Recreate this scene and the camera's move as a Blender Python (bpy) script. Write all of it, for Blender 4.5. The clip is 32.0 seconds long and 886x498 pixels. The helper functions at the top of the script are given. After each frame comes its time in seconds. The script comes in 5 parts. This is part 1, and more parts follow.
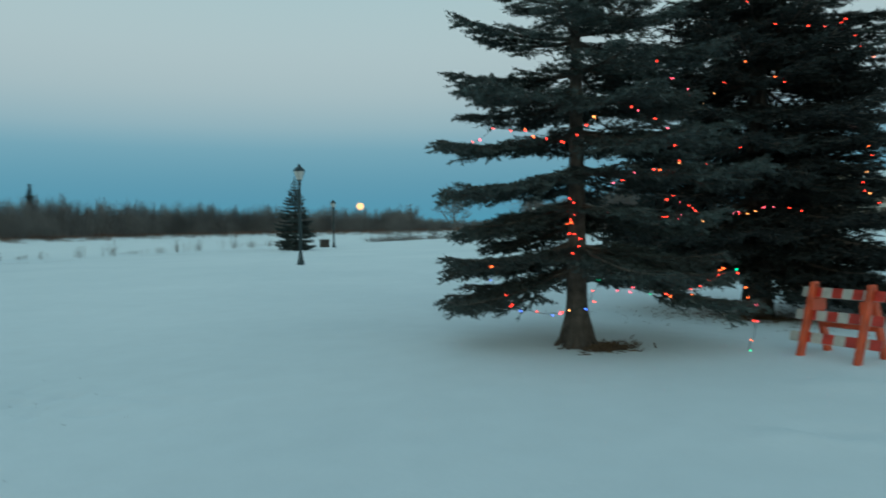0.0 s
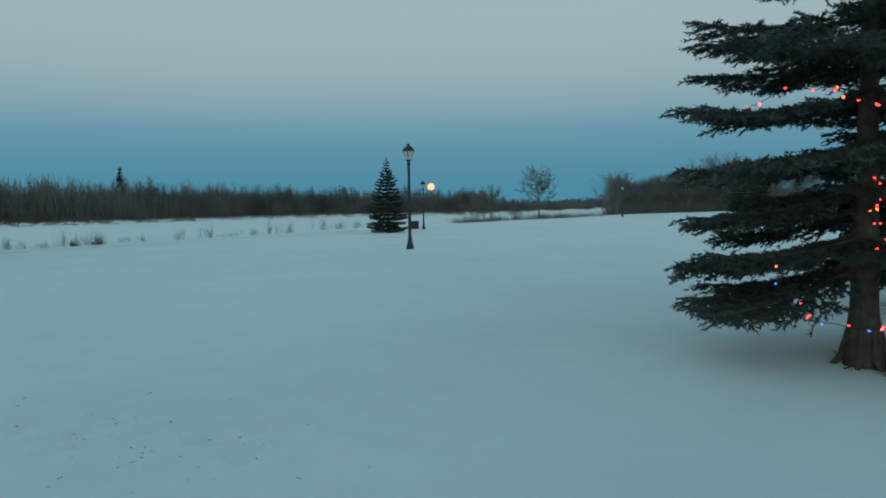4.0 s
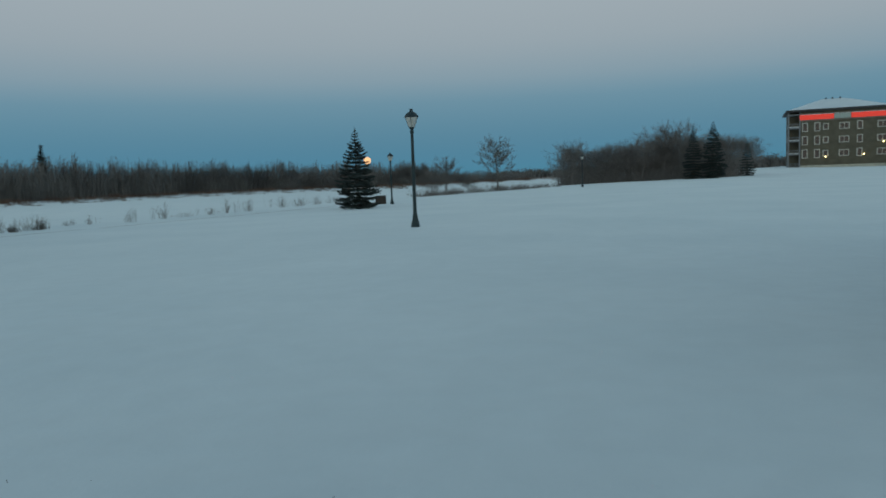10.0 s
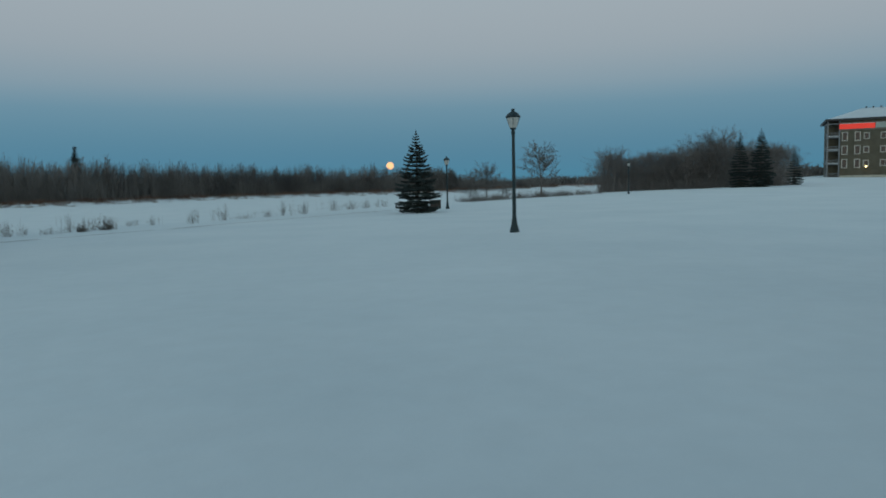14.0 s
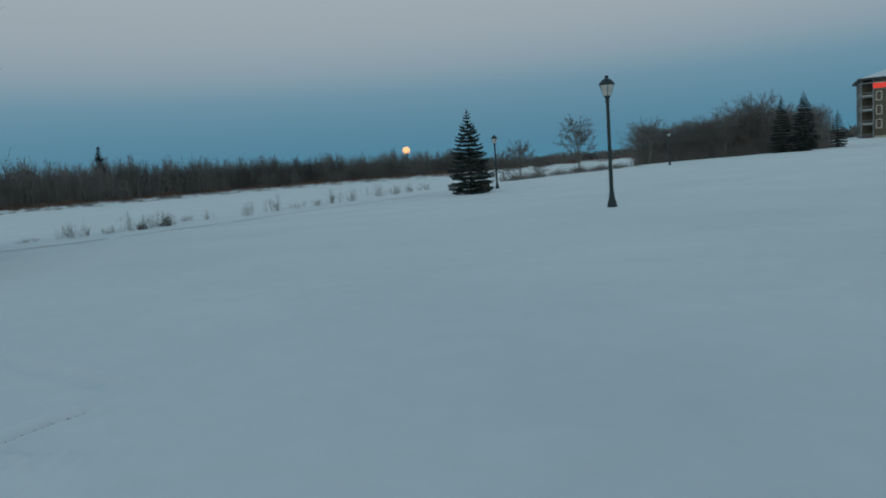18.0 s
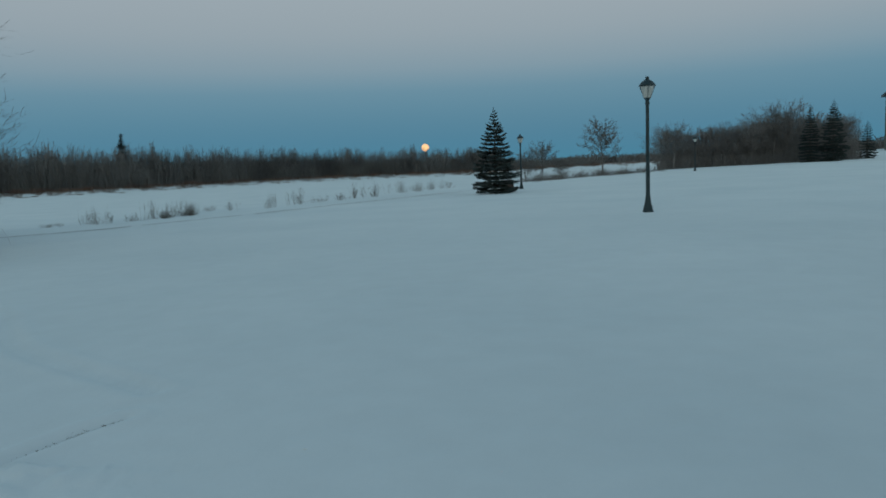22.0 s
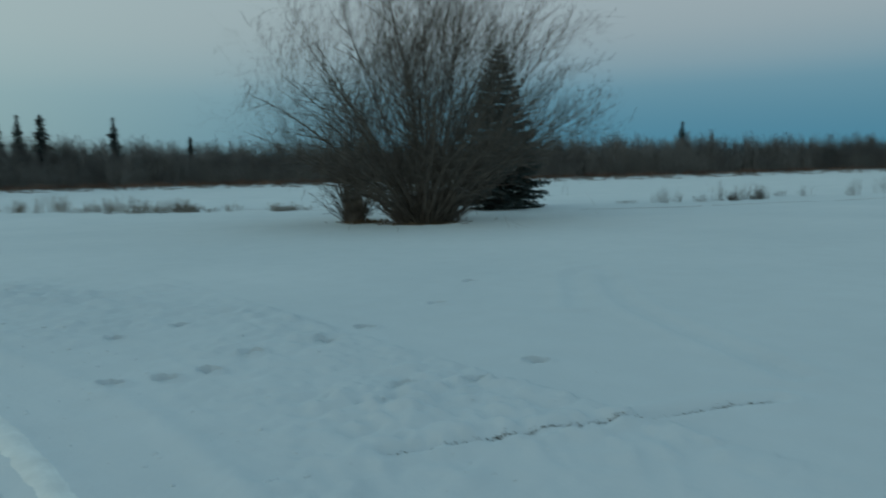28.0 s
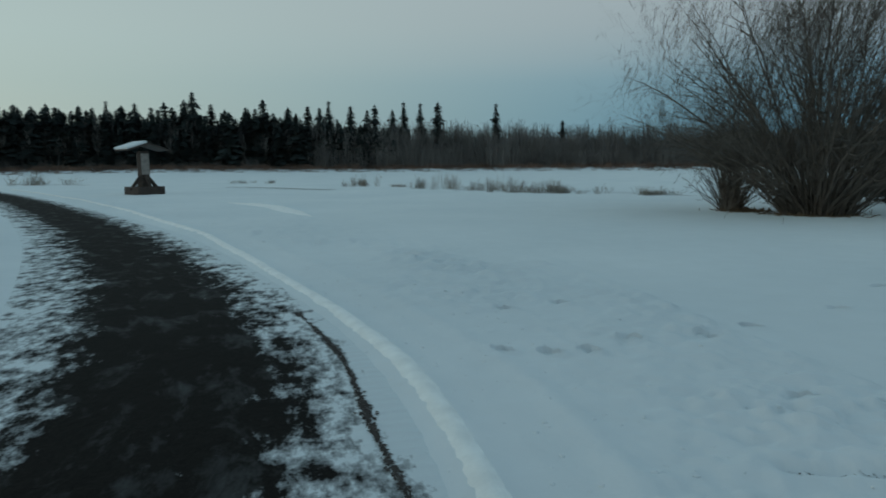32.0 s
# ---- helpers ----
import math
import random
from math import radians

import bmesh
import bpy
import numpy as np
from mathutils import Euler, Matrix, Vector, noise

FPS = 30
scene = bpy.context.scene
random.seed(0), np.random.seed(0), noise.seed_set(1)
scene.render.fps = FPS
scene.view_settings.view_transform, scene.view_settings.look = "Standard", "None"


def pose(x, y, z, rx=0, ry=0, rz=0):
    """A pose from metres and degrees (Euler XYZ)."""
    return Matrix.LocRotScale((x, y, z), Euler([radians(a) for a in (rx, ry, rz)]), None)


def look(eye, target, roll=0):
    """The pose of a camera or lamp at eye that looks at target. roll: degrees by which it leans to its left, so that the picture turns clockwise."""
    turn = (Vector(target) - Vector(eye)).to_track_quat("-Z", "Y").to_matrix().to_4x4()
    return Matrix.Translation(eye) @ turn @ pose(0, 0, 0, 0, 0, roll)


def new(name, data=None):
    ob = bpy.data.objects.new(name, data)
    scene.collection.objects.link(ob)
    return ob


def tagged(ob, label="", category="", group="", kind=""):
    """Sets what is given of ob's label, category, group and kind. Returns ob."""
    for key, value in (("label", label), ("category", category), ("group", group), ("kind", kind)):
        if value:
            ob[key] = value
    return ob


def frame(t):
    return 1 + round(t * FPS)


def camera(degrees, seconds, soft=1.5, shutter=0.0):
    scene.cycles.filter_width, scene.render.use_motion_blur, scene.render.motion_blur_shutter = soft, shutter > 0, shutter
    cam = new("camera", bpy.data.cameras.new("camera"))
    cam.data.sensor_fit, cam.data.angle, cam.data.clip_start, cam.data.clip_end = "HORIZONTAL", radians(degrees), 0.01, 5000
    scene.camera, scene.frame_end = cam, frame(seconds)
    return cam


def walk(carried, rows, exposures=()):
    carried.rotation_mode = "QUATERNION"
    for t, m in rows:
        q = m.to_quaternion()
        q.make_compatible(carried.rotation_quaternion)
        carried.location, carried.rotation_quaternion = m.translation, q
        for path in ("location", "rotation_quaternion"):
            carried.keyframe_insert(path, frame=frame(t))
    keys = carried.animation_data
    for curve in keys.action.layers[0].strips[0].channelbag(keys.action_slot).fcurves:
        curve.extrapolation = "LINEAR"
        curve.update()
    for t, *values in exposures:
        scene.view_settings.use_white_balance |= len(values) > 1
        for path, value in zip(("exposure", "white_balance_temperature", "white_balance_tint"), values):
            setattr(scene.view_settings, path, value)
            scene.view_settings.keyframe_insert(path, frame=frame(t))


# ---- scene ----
import functools

cam = camera(64.0, 32.0, 1.7, 0.45)
PATH = [
    (0, (0.051, 0.241, 1.473), (-0.062, 2.237, 1.407), -0.7),
    (0.5, (-0.04, 0.437, 1.494), (-0.315, 2.418, 1.489), -1.8),
    (1, (-0.213, 0.57, 1.485), (-0.468, 2.554, 1.514), 0.5),
    (1.5, (-0.481, 0.628, 1.473), (-0.668, 2.617, 1.381), -2.6),
    (2, (-0.671, 0.783, 1.519), (-0.974, 2.758, 1.425), -4.7),
    (2.5, (-0.887, 0.968, 1.542), (-0.993, 2.952, 1.315), -3.4),
    (3, (-1.17, 1.117, 1.544), (-1.322, 3.106, 1.406), -2.7),
    (3.5, (-1.388, 1.296, 1.56), (-1.596, 3.28, 1.414), -2.3),
    (4, (-1.618, 1.5, 1.564), (-1.928, 3.472, 1.445), -0.9),
    (4.5, (-1.86, 1.719, 1.558), (-2.117, 3.696, 1.386), -1.9),
    (6.5, (-2.933, 2.391, 1.558), (-3.109, 4.369, 1.321), -2.1),
    (7, (-3.157, 2.544, 1.561), (-3.446, 4.509, 1.33), -1.7),
    (7.5, (-3.401, 2.694, 1.548), (-3.615, 4.67, 1.319), -2.6),
    (8, (-3.567, 2.876, 1.546), (-3.86, 4.848, 1.385), -3.9),
    (8.5, (-3.691, 3.088, 1.558), (-3.938, 5.064, 1.371), -4.0),
    (9, (-3.841, 3.29, 1.561), (-3.86, 5.278, 1.342), -1.2),
    (9.5, (-4.008, 3.478, 1.568), (-4.091, 5.464, 1.344), -3.1),
    (10, (-4.212, 3.646, 1.591), (-4.35, 5.632, 1.393), -2.0),
    (10.5, (-4.442, 3.774, 1.576), (-4.495, 5.763, 1.378), -4.8),
    (11, (-4.73, 3.868, 1.565), (-4.882, 5.853, 1.374), -3.9),
    (11.5, (-5.019, 3.96, 1.569), (-5.257, 5.937, 1.378), -3.0),
    (12, (-5.349, 4.038, 1.587), (-5.447, 6.016, 1.31), -3.0),
    (12.5, (-5.659, 4.122, 1.562), (-5.864, 6.095, 1.308), -4.4),
    (13, (-5.989, 4.217, 1.563), (-6.227, 6.184, 1.286), -1.7),
    (13.5, (-6.33, 4.31, 1.566), (-6.444, 6.286, 1.279), -1.0),
    (14, (-6.639, 4.401, 1.57), (-6.835, 6.383, 1.39), -1.3),
    (14.5, (-6.972, 4.485, 1.564), (-7.057, 6.474, 1.367), -0.2),
    (15, (-7.255, 4.578, 1.574), (-7.439, 6.558, 1.364), -1.6),
    (15.5, (-7.567, 4.688, 1.572), (-7.781, 6.667, 1.375), -0.7),
    (17.5, (-8.632, 5.094, 1.55), (-8.806, 7.073, 1.318), -3.1),
    (18, (-8.846, 5.215, 1.543), (-9.1, 7.186, 1.317), -4.2),
    (18.5, (-9.052, 5.346, 1.532), (-9.31, 7.315, 1.299), -1.7),
    (19, (-9.206, 5.409, 1.529), (-9.347, 7.385, 1.252), -3.3),
    (19.5, (-9.272, 5.43, 1.539), (-9.355, 7.406, 1.242), -2.9),
    (20, (-9.253, 5.476, 1.548), (-9.424, 7.454, 1.305), -2.7),
    (20.5, (-9.23, 5.518, 1.549), (-9.407, 7.498, 1.334), -2.5),
    (21, (-9.236, 5.554, 1.548), (-9.463, 7.532, 1.36), -2.7),
    (21.5, (-9.23, 5.549, 1.552), (-9.508, 7.518, 1.348), -2.6),
    (22, (-9.282, 5.624, 1.557), (-9.579, 7.589, 1.328), -2.3),
    (22.5, (-9.311, 5.661, 1.554), (-9.654, 7.617, 1.317), -2.6),
    (23, (-9.347, 5.68, 1.549), (-9.823, 7.607, 1.302), -3.0),
    (23.5, (-9.361, 5.71, 1.544), (-9.97, 7.597, 1.28), -3.0),
    (24, (-9.348, 5.758, 1.544), (-10.074, 7.602, 1.275), -3.1),
    (24.5, (-9.441, 5.851, 1.529), (-10.298, 7.635, 1.248), -2.4),
    (26.5, (-9.969, 5.983, 1.336), (-11.139, 7.583, 1.067), -1.9),
    (27, (-10.079, 5.94, 1.303), (-11.33, 7.48, 1.054), -2.2),
    (27.5, (-10.164, 5.912, 1.279), (-11.517, 7.359, 1.004), -1.7),
    (28, (-10.235, 5.934, 1.308), (-11.78, 7.186, 1.094), -1.4),
    (28.5, (-10.24, 5.938, 1.328), (-11.889, 7.057, 1.159), -0.8),
    (29, (-10.244, 5.923, 1.33), (-11.986, 6.883, 1.127), -1.3),
    (29.5, (-10.273, 5.94, 1.33), (-12.079, 6.766, 1.1), -2.3),
    (30, (-10.302, 5.936, 1.328), (-12.154, 6.651, 1.09), -2.4),
    (30.5, (-10.323, 5.928, 1.321), (-12.21, 6.547, 1.08), -2.1),
    (31, (-10.304, 5.911, 1.326), (-12.223, 6.422, 1.083), -2.2),
    (31.5, (-10.323, 5.877, 1.331), (-12.261, 6.303, 1.078), -2.2),
    (32, (-10.335, 5.787, 1.324), (-12.289, 6.141, 1.081), -0.7),
]
EXPOSURES = [(0, 0.34, 6300, -2.0), (2.5, 0.16, 6150, -2.5), (4, 0.08, 6100, -2.5), (8, -0.05, 6420, 8.0), (21, -0.08, 6430, 11.0), (24, -0.19, 6170, 2.0), (26.5, -0.22, 6250, 3.0), (29, 0.0, 6300, 2.0), (32, -0.10, 6420, 7.0)]
walk(cam, [(t, look(eye, target, roll)) for t, eye, target, roll in PATH], EXPOSURES)

# ---- sky and light ----
HUB = Vector((-9.5, 5.6, 0.0))       # middle of the park, from which bearings are given (degrees to the left of +y)


def polar(bearing, distance):
    a = radians(bearing)
    return HUB.x - math.sin(a) * distance, HUB.y + math.cos(a) * distance


def make_world():
    w = bpy.data.worlds.new("dusk_sky")
    scene.world = w
    w.use_nodes = True
    nt = w.node_tree
    nt.nodes.clear()
    out = nt.nodes.new("ShaderNodeOutputWorld")
    bg = nt.nodes.new("ShaderNodeBackground")
    tc = nt.nodes.new("ShaderNodeTexCoord")
    sep = nt.nodes.new("ShaderNodeSeparateXYZ")
    nt.links.new(tc.outputs["Generated"], sep.inputs[0])
    # height of the ray -> twilight gradient: earth shadow, belt of Venus, pale zenith
    ramp = nt.nodes.new("ShaderNodeValToRGB")
    els = ramp.color_ramp.elements
    stops = SKY_STOPS
    els[0].position, els[0].color = stops[0][0], (*stops[0][1], 1)
    els[1].position, els[1].color = stops[-1][0], (*stops[-1][1], 1)
    for p, c in stops[1:-1]:
        e = els.new(p)
        e.color = (*c, 1)
    ramp.color_ramp.interpolation = "B_SPLINE"
    nt.links.new(sep.outputs["Z"], ramp.inputs[0])
    # afterglow on the side of the set sun
    ramp2 = nt.nodes.new("ShaderNodeValToRGB")
    els = ramp2.color_ramp.elements
    els[0].position, els[0].color = GLOW_STOPS[0][0], (*GLOW_STOPS[0][1], 1)
    els[1].position, els[1].color = GLOW_STOPS[-1][0], (*GLOW_STOPS[-1][1], 1)
    for p, c in GLOW_STOPS[1:-1]:
        e = els.new(p)
        e.color = (*c, 1)
    nt.links.new(sep.outputs["Z"], ramp2.inputs[0])
    dot = nt.nodes.new("ShaderNodeVectorMath")
    dot.operation = "DOT_PRODUCT"
    a = radians(SUNSET)
    dot.inputs[1].default_value = (-math.sin(a), math.cos(a), 0)
    nt.links.new(tc.outputs["Generated"], dot.inputs[0])
    rng = nt.nodes.new("ShaderNodeMapRange")
    rng.interpolation_type = "SMOOTHSTEP"
    rng.inputs["From Min"].default_value, rng.inputs["From Max"].default_value = -0.80, 1.0
    nt.links.new(dot.outputs["Value"], rng.inputs["Value"])
    mix = nt.nodes.new("ShaderNodeMixRGB")
    nt.links.new(rng.outputs[0], mix.inputs[0])
    nt.links.new(ramp.outputs[0], mix.inputs[1])
    nt.links.new(ramp2.outputs[0], mix.inputs[2])
    sky = nt.nodes.new("ShaderNodeTexSky")
    sky.sky_type, sky.sun_disc = "NISHITA", False
    sky.sun_elevation, sky.sun_rotation = radians(0.5), radians(-SUNSET)
    add = nt.nodes.new("ShaderNodeMixRGB")
    add.blend_type = "ADD"
    add.inputs[0].default_value = 0.02
    nt.links.new(mix.outputs[0], add.inputs[1])
    nt.links.new(sky.outputs[0], add.inputs[2])
    nt.links.new(add.outputs[0], bg.inputs["Color"])
    bg.inputs["Strength"].default_value = 1.0
    nt.links.new(bg.outputs[0], out.inputs[0])


SUNSET = 175.0
SKY_STOPS = [(0.0, (0.075, 0.240, 0.345)), (0.05, (0.066, 0.222, 0.332)), (0.105, (0.125, 0.268, 0.366)), (0.135, (0.215, 0.318, 0.390)),
             (0.18, (0.305, 0.368, 0.414)), (0.24, (0.345, 0.402, 0.442)), (0.34, (0.318, 0.416, 0.456)), (1.0, (0.18, 0.32, 0.43))]
GLOW_STOPS = [(0.0, (0.54, 0.59, 0.49)), (0.16, (0.48, 0.59, 0.56)), (0.4, (0.34, 0.46, 0.49)), (1.0, (0.18, 0.32, 0.43))]
make_world()

# last light of the set sun: wide, weak and low
sun = new("sun", bpy.data.lights.new("sun", "SUN"))
sun.data.energy, sun.data.angle, sun.data.color = 0.12, radians(40), (1.0, 0.86, 0.72)
sun.matrix_world = look((-math.sin(radians(SUNSET)) * 50, math.cos(radians(SUNSET)) * 50, 14), (0, 0, 0))


# ---- materials ----
def material(name, colour, rough=0.8, metal=0.0, grain=8.0, spread=0.25, bump=0.2, fine=60.0, second=None, per_object=0.0, depth=0.01):
    """Base colour varied by noise at two scales, with relief."""
    m = bpy.data.materials.new(name)
    m.use_nodes = True
    nt = m.node_tree
    b = nt.nodes["Principled BSDF"]
    b.inputs["Roughness"].default_value, b.inputs["Metallic"].default_value = rough, metal
    tc = nt.nodes.new("ShaderNodeTexCoord")
    n1 = nt.nodes.new("ShaderNodeTexNoise")
    n1.inputs["Scale"].default_value, n1.inputs["Detail"].default_value = grain, 5
    n2 = nt.nodes.new("ShaderNodeTexNoise")
    n2.inputs["Scale"].default_value, n2.inputs["Detail"].default_value = fine, 3
    for n in (n1, n2):
        nt.links.new(tc.outputs["Object"], n.inputs["Vector"])
    mix = nt.nodes.new("ShaderNodeMixRGB")
    lo = second or tuple(c * (1 - spread) for c in colour)
    mix.inputs[1].default_value, mix.inputs[2].default_value = (*lo, 1), (*(min(1, c * (1 + spread * 0.6)) for c in colour), 1)
    ramp = nt.nodes.new("ShaderNodeMapRange")
    ramp.inputs["From Min"].default_value, ramp.inputs["From Max"].default_value = 0.32, 0.68
    nt.links.new(n1.outputs[0], ramp.inputs[0])
    nt.links.new(ramp.outputs[0], mix.inputs[0])
    hsv = nt.nodes.new("ShaderNodeHueSaturation")
    val = nt.nodes.new("ShaderNodeMapRange")
    val.inputs["To Min"].default_value, val.inputs["To Max"].default_value = 1 - spread * 0.5, 1 + spread * 0.5
    nt.links.new(n2.outputs[0], val.inputs[0])
    src = val.outputs[0]
    if per_object:
        info = nt.nodes.new("ShaderNodeObjectInfo")
        mr = nt.nodes.new("ShaderNodeMapRange")
        mr.inputs["To Min"].default_value, mr.inputs["To Max"].default_value = 1 - per_object, 1 + per_object
        nt.links.new(info.outputs["Random"], mr.inputs[0])
        mul = nt.nodes.new("ShaderNodeMath")
        mul.operation = "MULTIPLY"
        nt.links.new(src, mul.inputs[0])
        nt.links.new(mr.outputs[0], mul.inputs[1])
        src = mul.outputs[0]
    nt.links.new(src, hsv.inputs["Value"])
    nt.links.new(mix.outputs[0], hsv.inputs["Color"])
    nt.links.new(hsv.outputs[0], b.inputs["Base Color"])
    if bump:
        bp = nt.nodes.new("ShaderNodeBump")
        bp.inputs["Strength"].default_value, bp.inputs["Distance"].default_value = bump, depth
        nt.links.new(n2.outputs[0], bp.inputs["Height"])
        nt.links.new(bp.outputs[0], b.inputs["Normal"])
    return m


def glow(name, colour, strength):
    m = bpy.data.materials.new(name)
    m.use_nodes = True
    b = m.node_tree.nodes["Principled BSDF"]
    b.inputs["Base Color"].default_value = (*colour, 1)
    b.inputs["Emission Color"].default_value = (*colour, 1)
    b.inputs["Emission Strength"].default_value = strength
    return m


def snow_material():
    m = bpy.data.materials.new("snow")
    m.use_nodes = True
    nt = m.node_tree
    b = nt.nodes["Principled BSDF"]
    b.inputs["Roughness"].default_value = 0.75
    b.inputs["Specular IOR Level"].default_value = 0.25
    b.inputs["Sheen Weight"].default_value, b.inputs["Sheen Roughness"].default_value = 0.40, 0.45
    b.inputs["Sheen Tint"].default_value = (0.80, 0.95, 1.0, 1)
    tc = nt.nodes.new("ShaderNodeTexCoord")
    big, mid, fine = (nt.nodes.new("ShaderNodeTexNoise") for _ in range(3))
    for n, sc, d in ((big, 0.22, 4), (mid, 2.6, 6), (fine, 22.0, 4)):
        n.inputs["Scale"].default_value, n.inputs["Detail"].default_value = sc, d
        nt.links.new(tc.outputs["Object"], n.inputs["Vector"])
    mix = nt.nodes.new("ShaderNodeMixRGB")
    mix.inputs[1].default_value, mix.inputs[2].default_value = (0.64, 0.67, 0.685, 1), (0.74, 0.755, 0.76, 1)
    mr = nt.nodes.new("ShaderNodeMapRange")
    mr.inputs["From Min"].default_value, mr.inputs["From Max"].default_value = 0.3, 0.7
    nt.links.new(big.outputs[0], mr.inputs[0])
    nt.links.new(mr.outputs[0], mix.inputs[0])
    hsv = nt.nodes.new("ShaderNodeHueSaturation")
    v = nt.nodes.new("ShaderNodeMapRange")
    v.inputs["To Min"].default_value, v.inputs["To Max"].default_value = 0.93, 1.05
    nt.links.new(mid.outputs[0], v.inputs[0])
    nt.links.new(v.outputs[0], hsv.inputs["Value"])
    nt.links.new(mix.outputs[0], hsv.inputs["Color"])
    nt.links.new(hsv.outputs[0], b.inputs["Base Color"])
    b1, b2 = nt.nodes.new("ShaderNodeBump"), nt.nodes.new("ShaderNodeBump")
    b1.inputs["Strength"].default_value, b1.inputs["Distance"].default_value = 0.5, 0.03
    b2.inputs["Strength"].default_value, b2.inputs["Distance"].default_value = 0.35, 0.008
    nt.links.new(mid.outputs[0], b1.inputs["Height"])
    nt.links.new(fine.outputs[0], b2.inputs["Height"])
    nt.links.new(b1.outputs[0], b2.inputs["Normal"])
    nt.links.new(b2.outputs[0], b.inputs["Normal"])
    return m


def road_material():
    """Asphalt between the wheel-packed snow at both edges; u runs across the road, v along it in metres."""
    m = bpy.data.materials.new("snowy_asphalt")
    m.use_nodes = True
    nt = m.node_tree
    b = nt.nodes["Principled BSDF"]
    uv = nt.nodes.new("ShaderNodeUVMap")
    sep = nt.nodes.new("ShaderNodeSeparateXYZ")
    nt.links.new(uv.outputs[0], sep.inputs[0])
    tc = nt.nodes.new("ShaderNodeTexCoord")
    warp = nt.nodes.new("ShaderNodeTexNoise")
    warp.inputs["Scale"].default_value, warp.inputs["Detail"].default_value, warp.inputs["Roughness"].default_value = 1.7, 9, 0.72
    nt.links.new(tc.outputs["Object"], warp.inputs["Vector"])
    grit = nt.nodes.new("ShaderNodeTexNoise")
    grit.inputs["Scale"].default_value, grit.inputs["Detail"].default_value = 55, 4
    nt.links.new(tc.outputs["Object"], grit.inputs["Vector"])
    # how bare the road is across its width (0 snow .. 1 asphalt)
    bare = nt.nodes.new("ShaderNodeValToRGB")
    els = bare.color_ramp.elements
    stops = [(0.0, 0.0), (0.06, 0.10), (0.13, 0.38), (0.24, 0.62), (0.34, 0.96), (0.57, 1.12), (0.64, 0.78), (0.72, 0.56), (0.86, 0.40), (1.0, 0.02)]
    els[0].position, els[0].color = 0.0, (stops[0][1],) * 3 + (1,)
    els[1].position, els[1].color = 1.0, (stops[-1][1],) * 3 + (1,)
    for p, c in stops[1:-1]:
        els.new(p).color = (c, c, c, 1)
    nt.links.new(sep.outputs["X"], bare.inputs[0])
    addn = nt.nodes.new("ShaderNodeMath")
    addn.operation = "ADD"
    nt.links.new(bare.outputs[0], addn.inputs[0])
    wm = nt.nodes.new("ShaderNodeMapRange")
    wm.inputs["From Min"].default_value, wm.inputs["From Max"].default_value = 0.2, 0.8
    wm.inputs["To Min"].default_value, wm.inputs["To Max"].default_value = -0.5, 0.5
    nt.links.new(warp.outputs[0], wm.inputs[0])
    # small flecks, drawn out along the road
    stretch = nt.nodes.new("ShaderNodeMapping")
    stretch.inputs["Scale"].default_value = (2.6, 5.5, 2.6)
    stretch.inputs["Rotation"].default_value = (0, 0, radians(-17))
    nt.links.new(tc.outputs["Object"], stretch.inputs["Vector"])
    fleck = nt.nodes.new("ShaderNodeTexNoise")
    fleck.inputs["Scale"].default_value, fleck.inputs["Detail"].default_value, fleck.inputs["Roughness"].default_value = 1.6, 6, 0.7
    nt.links.new(stretch.outputs[0], fleck.inputs["Vector"])
    fm = nt.nodes.new("ShaderNodeMapRange")
    fm.inputs["From Min"].default_value, fm.inputs["From Max"].default_value = 0.25, 0.75
    fm.inputs["To Min"].default_value, fm.inputs["To Max"].default_value = -0.38, 0.38
    nt.links.new(fleck.outputs[0], fm.inputs[0])
    both = nt.nodes.new("ShaderNodeMath")
    both.operation = "ADD"
    nt.links.new(wm.outputs[0], both.inputs[0])
    nt.links.new(fm.outputs[0], both.inputs[1])
    nt.links.new(both.outputs[0], addn.inputs[1])
    edge = nt.nodes.new("ShaderNodeMapRange")
    edge.inputs["From Min"].default_value, edge.inputs["From Max"].default_value = 0.32, 0.68
    nt.links.new(addn.outputs[0], edge.inputs[0])
    asphalt = nt.nodes.new("ShaderNodeMixRGB")
    asphalt.inputs[1].default_value, asphalt.inputs[2].default_value = (0.002, 0.002, 0.0022, 1), (0.017, 0.0145, 0.012, 1)
    nt.links.new(grit.outputs[0], asphalt.inputs[0])
    # thin snow blown along the bare middle in wisps
    flow = nt.nodes.new("ShaderNodeMapping")
    flow.inputs["Scale"].default_value = (11.0, 1.5, 1.0)
    nt.links.new(uv.outputs[0], flow.inputs["Vector"])
    wisp = nt.nodes.new("ShaderNodeTexNoise")
    wisp.inputs["Scale"].default_value, wisp.inputs["Detail"].default_value, wisp.inputs["Roughness"].default_value = 1.0, 8, 0.68
    wisp.inputs["Distortion"].default_value = 0.25
    nt.links.new(flow.outputs[0], wisp.inputs["Vector"])
    dust = nt.nodes.new("ShaderNodeMapRange")
    dust.inputs["From Min"].default_value, dust.inputs["From Max"].default_value = 0.52, 0.78
    dust.inputs["To Min"].default_value, dust.inputs["To Max"].default_value = 0.0, 0.15
    nt.links.new(wisp.outputs[0], dust.inputs[0])
    thin = nt.nodes.new("ShaderNodeMath")
    thin.operation = "SUBTRACT"
    thin.use_clamp = True
    nt.links.new(edge.outputs[0], thin.inputs[0])
    nt.links.new(dust.outputs[0], thin.inputs[1])
    # packed snow is thin and grey where it was driven on
    packed = nt.nodes.new("ShaderNodeMath")
    packed.operation = "POWER"
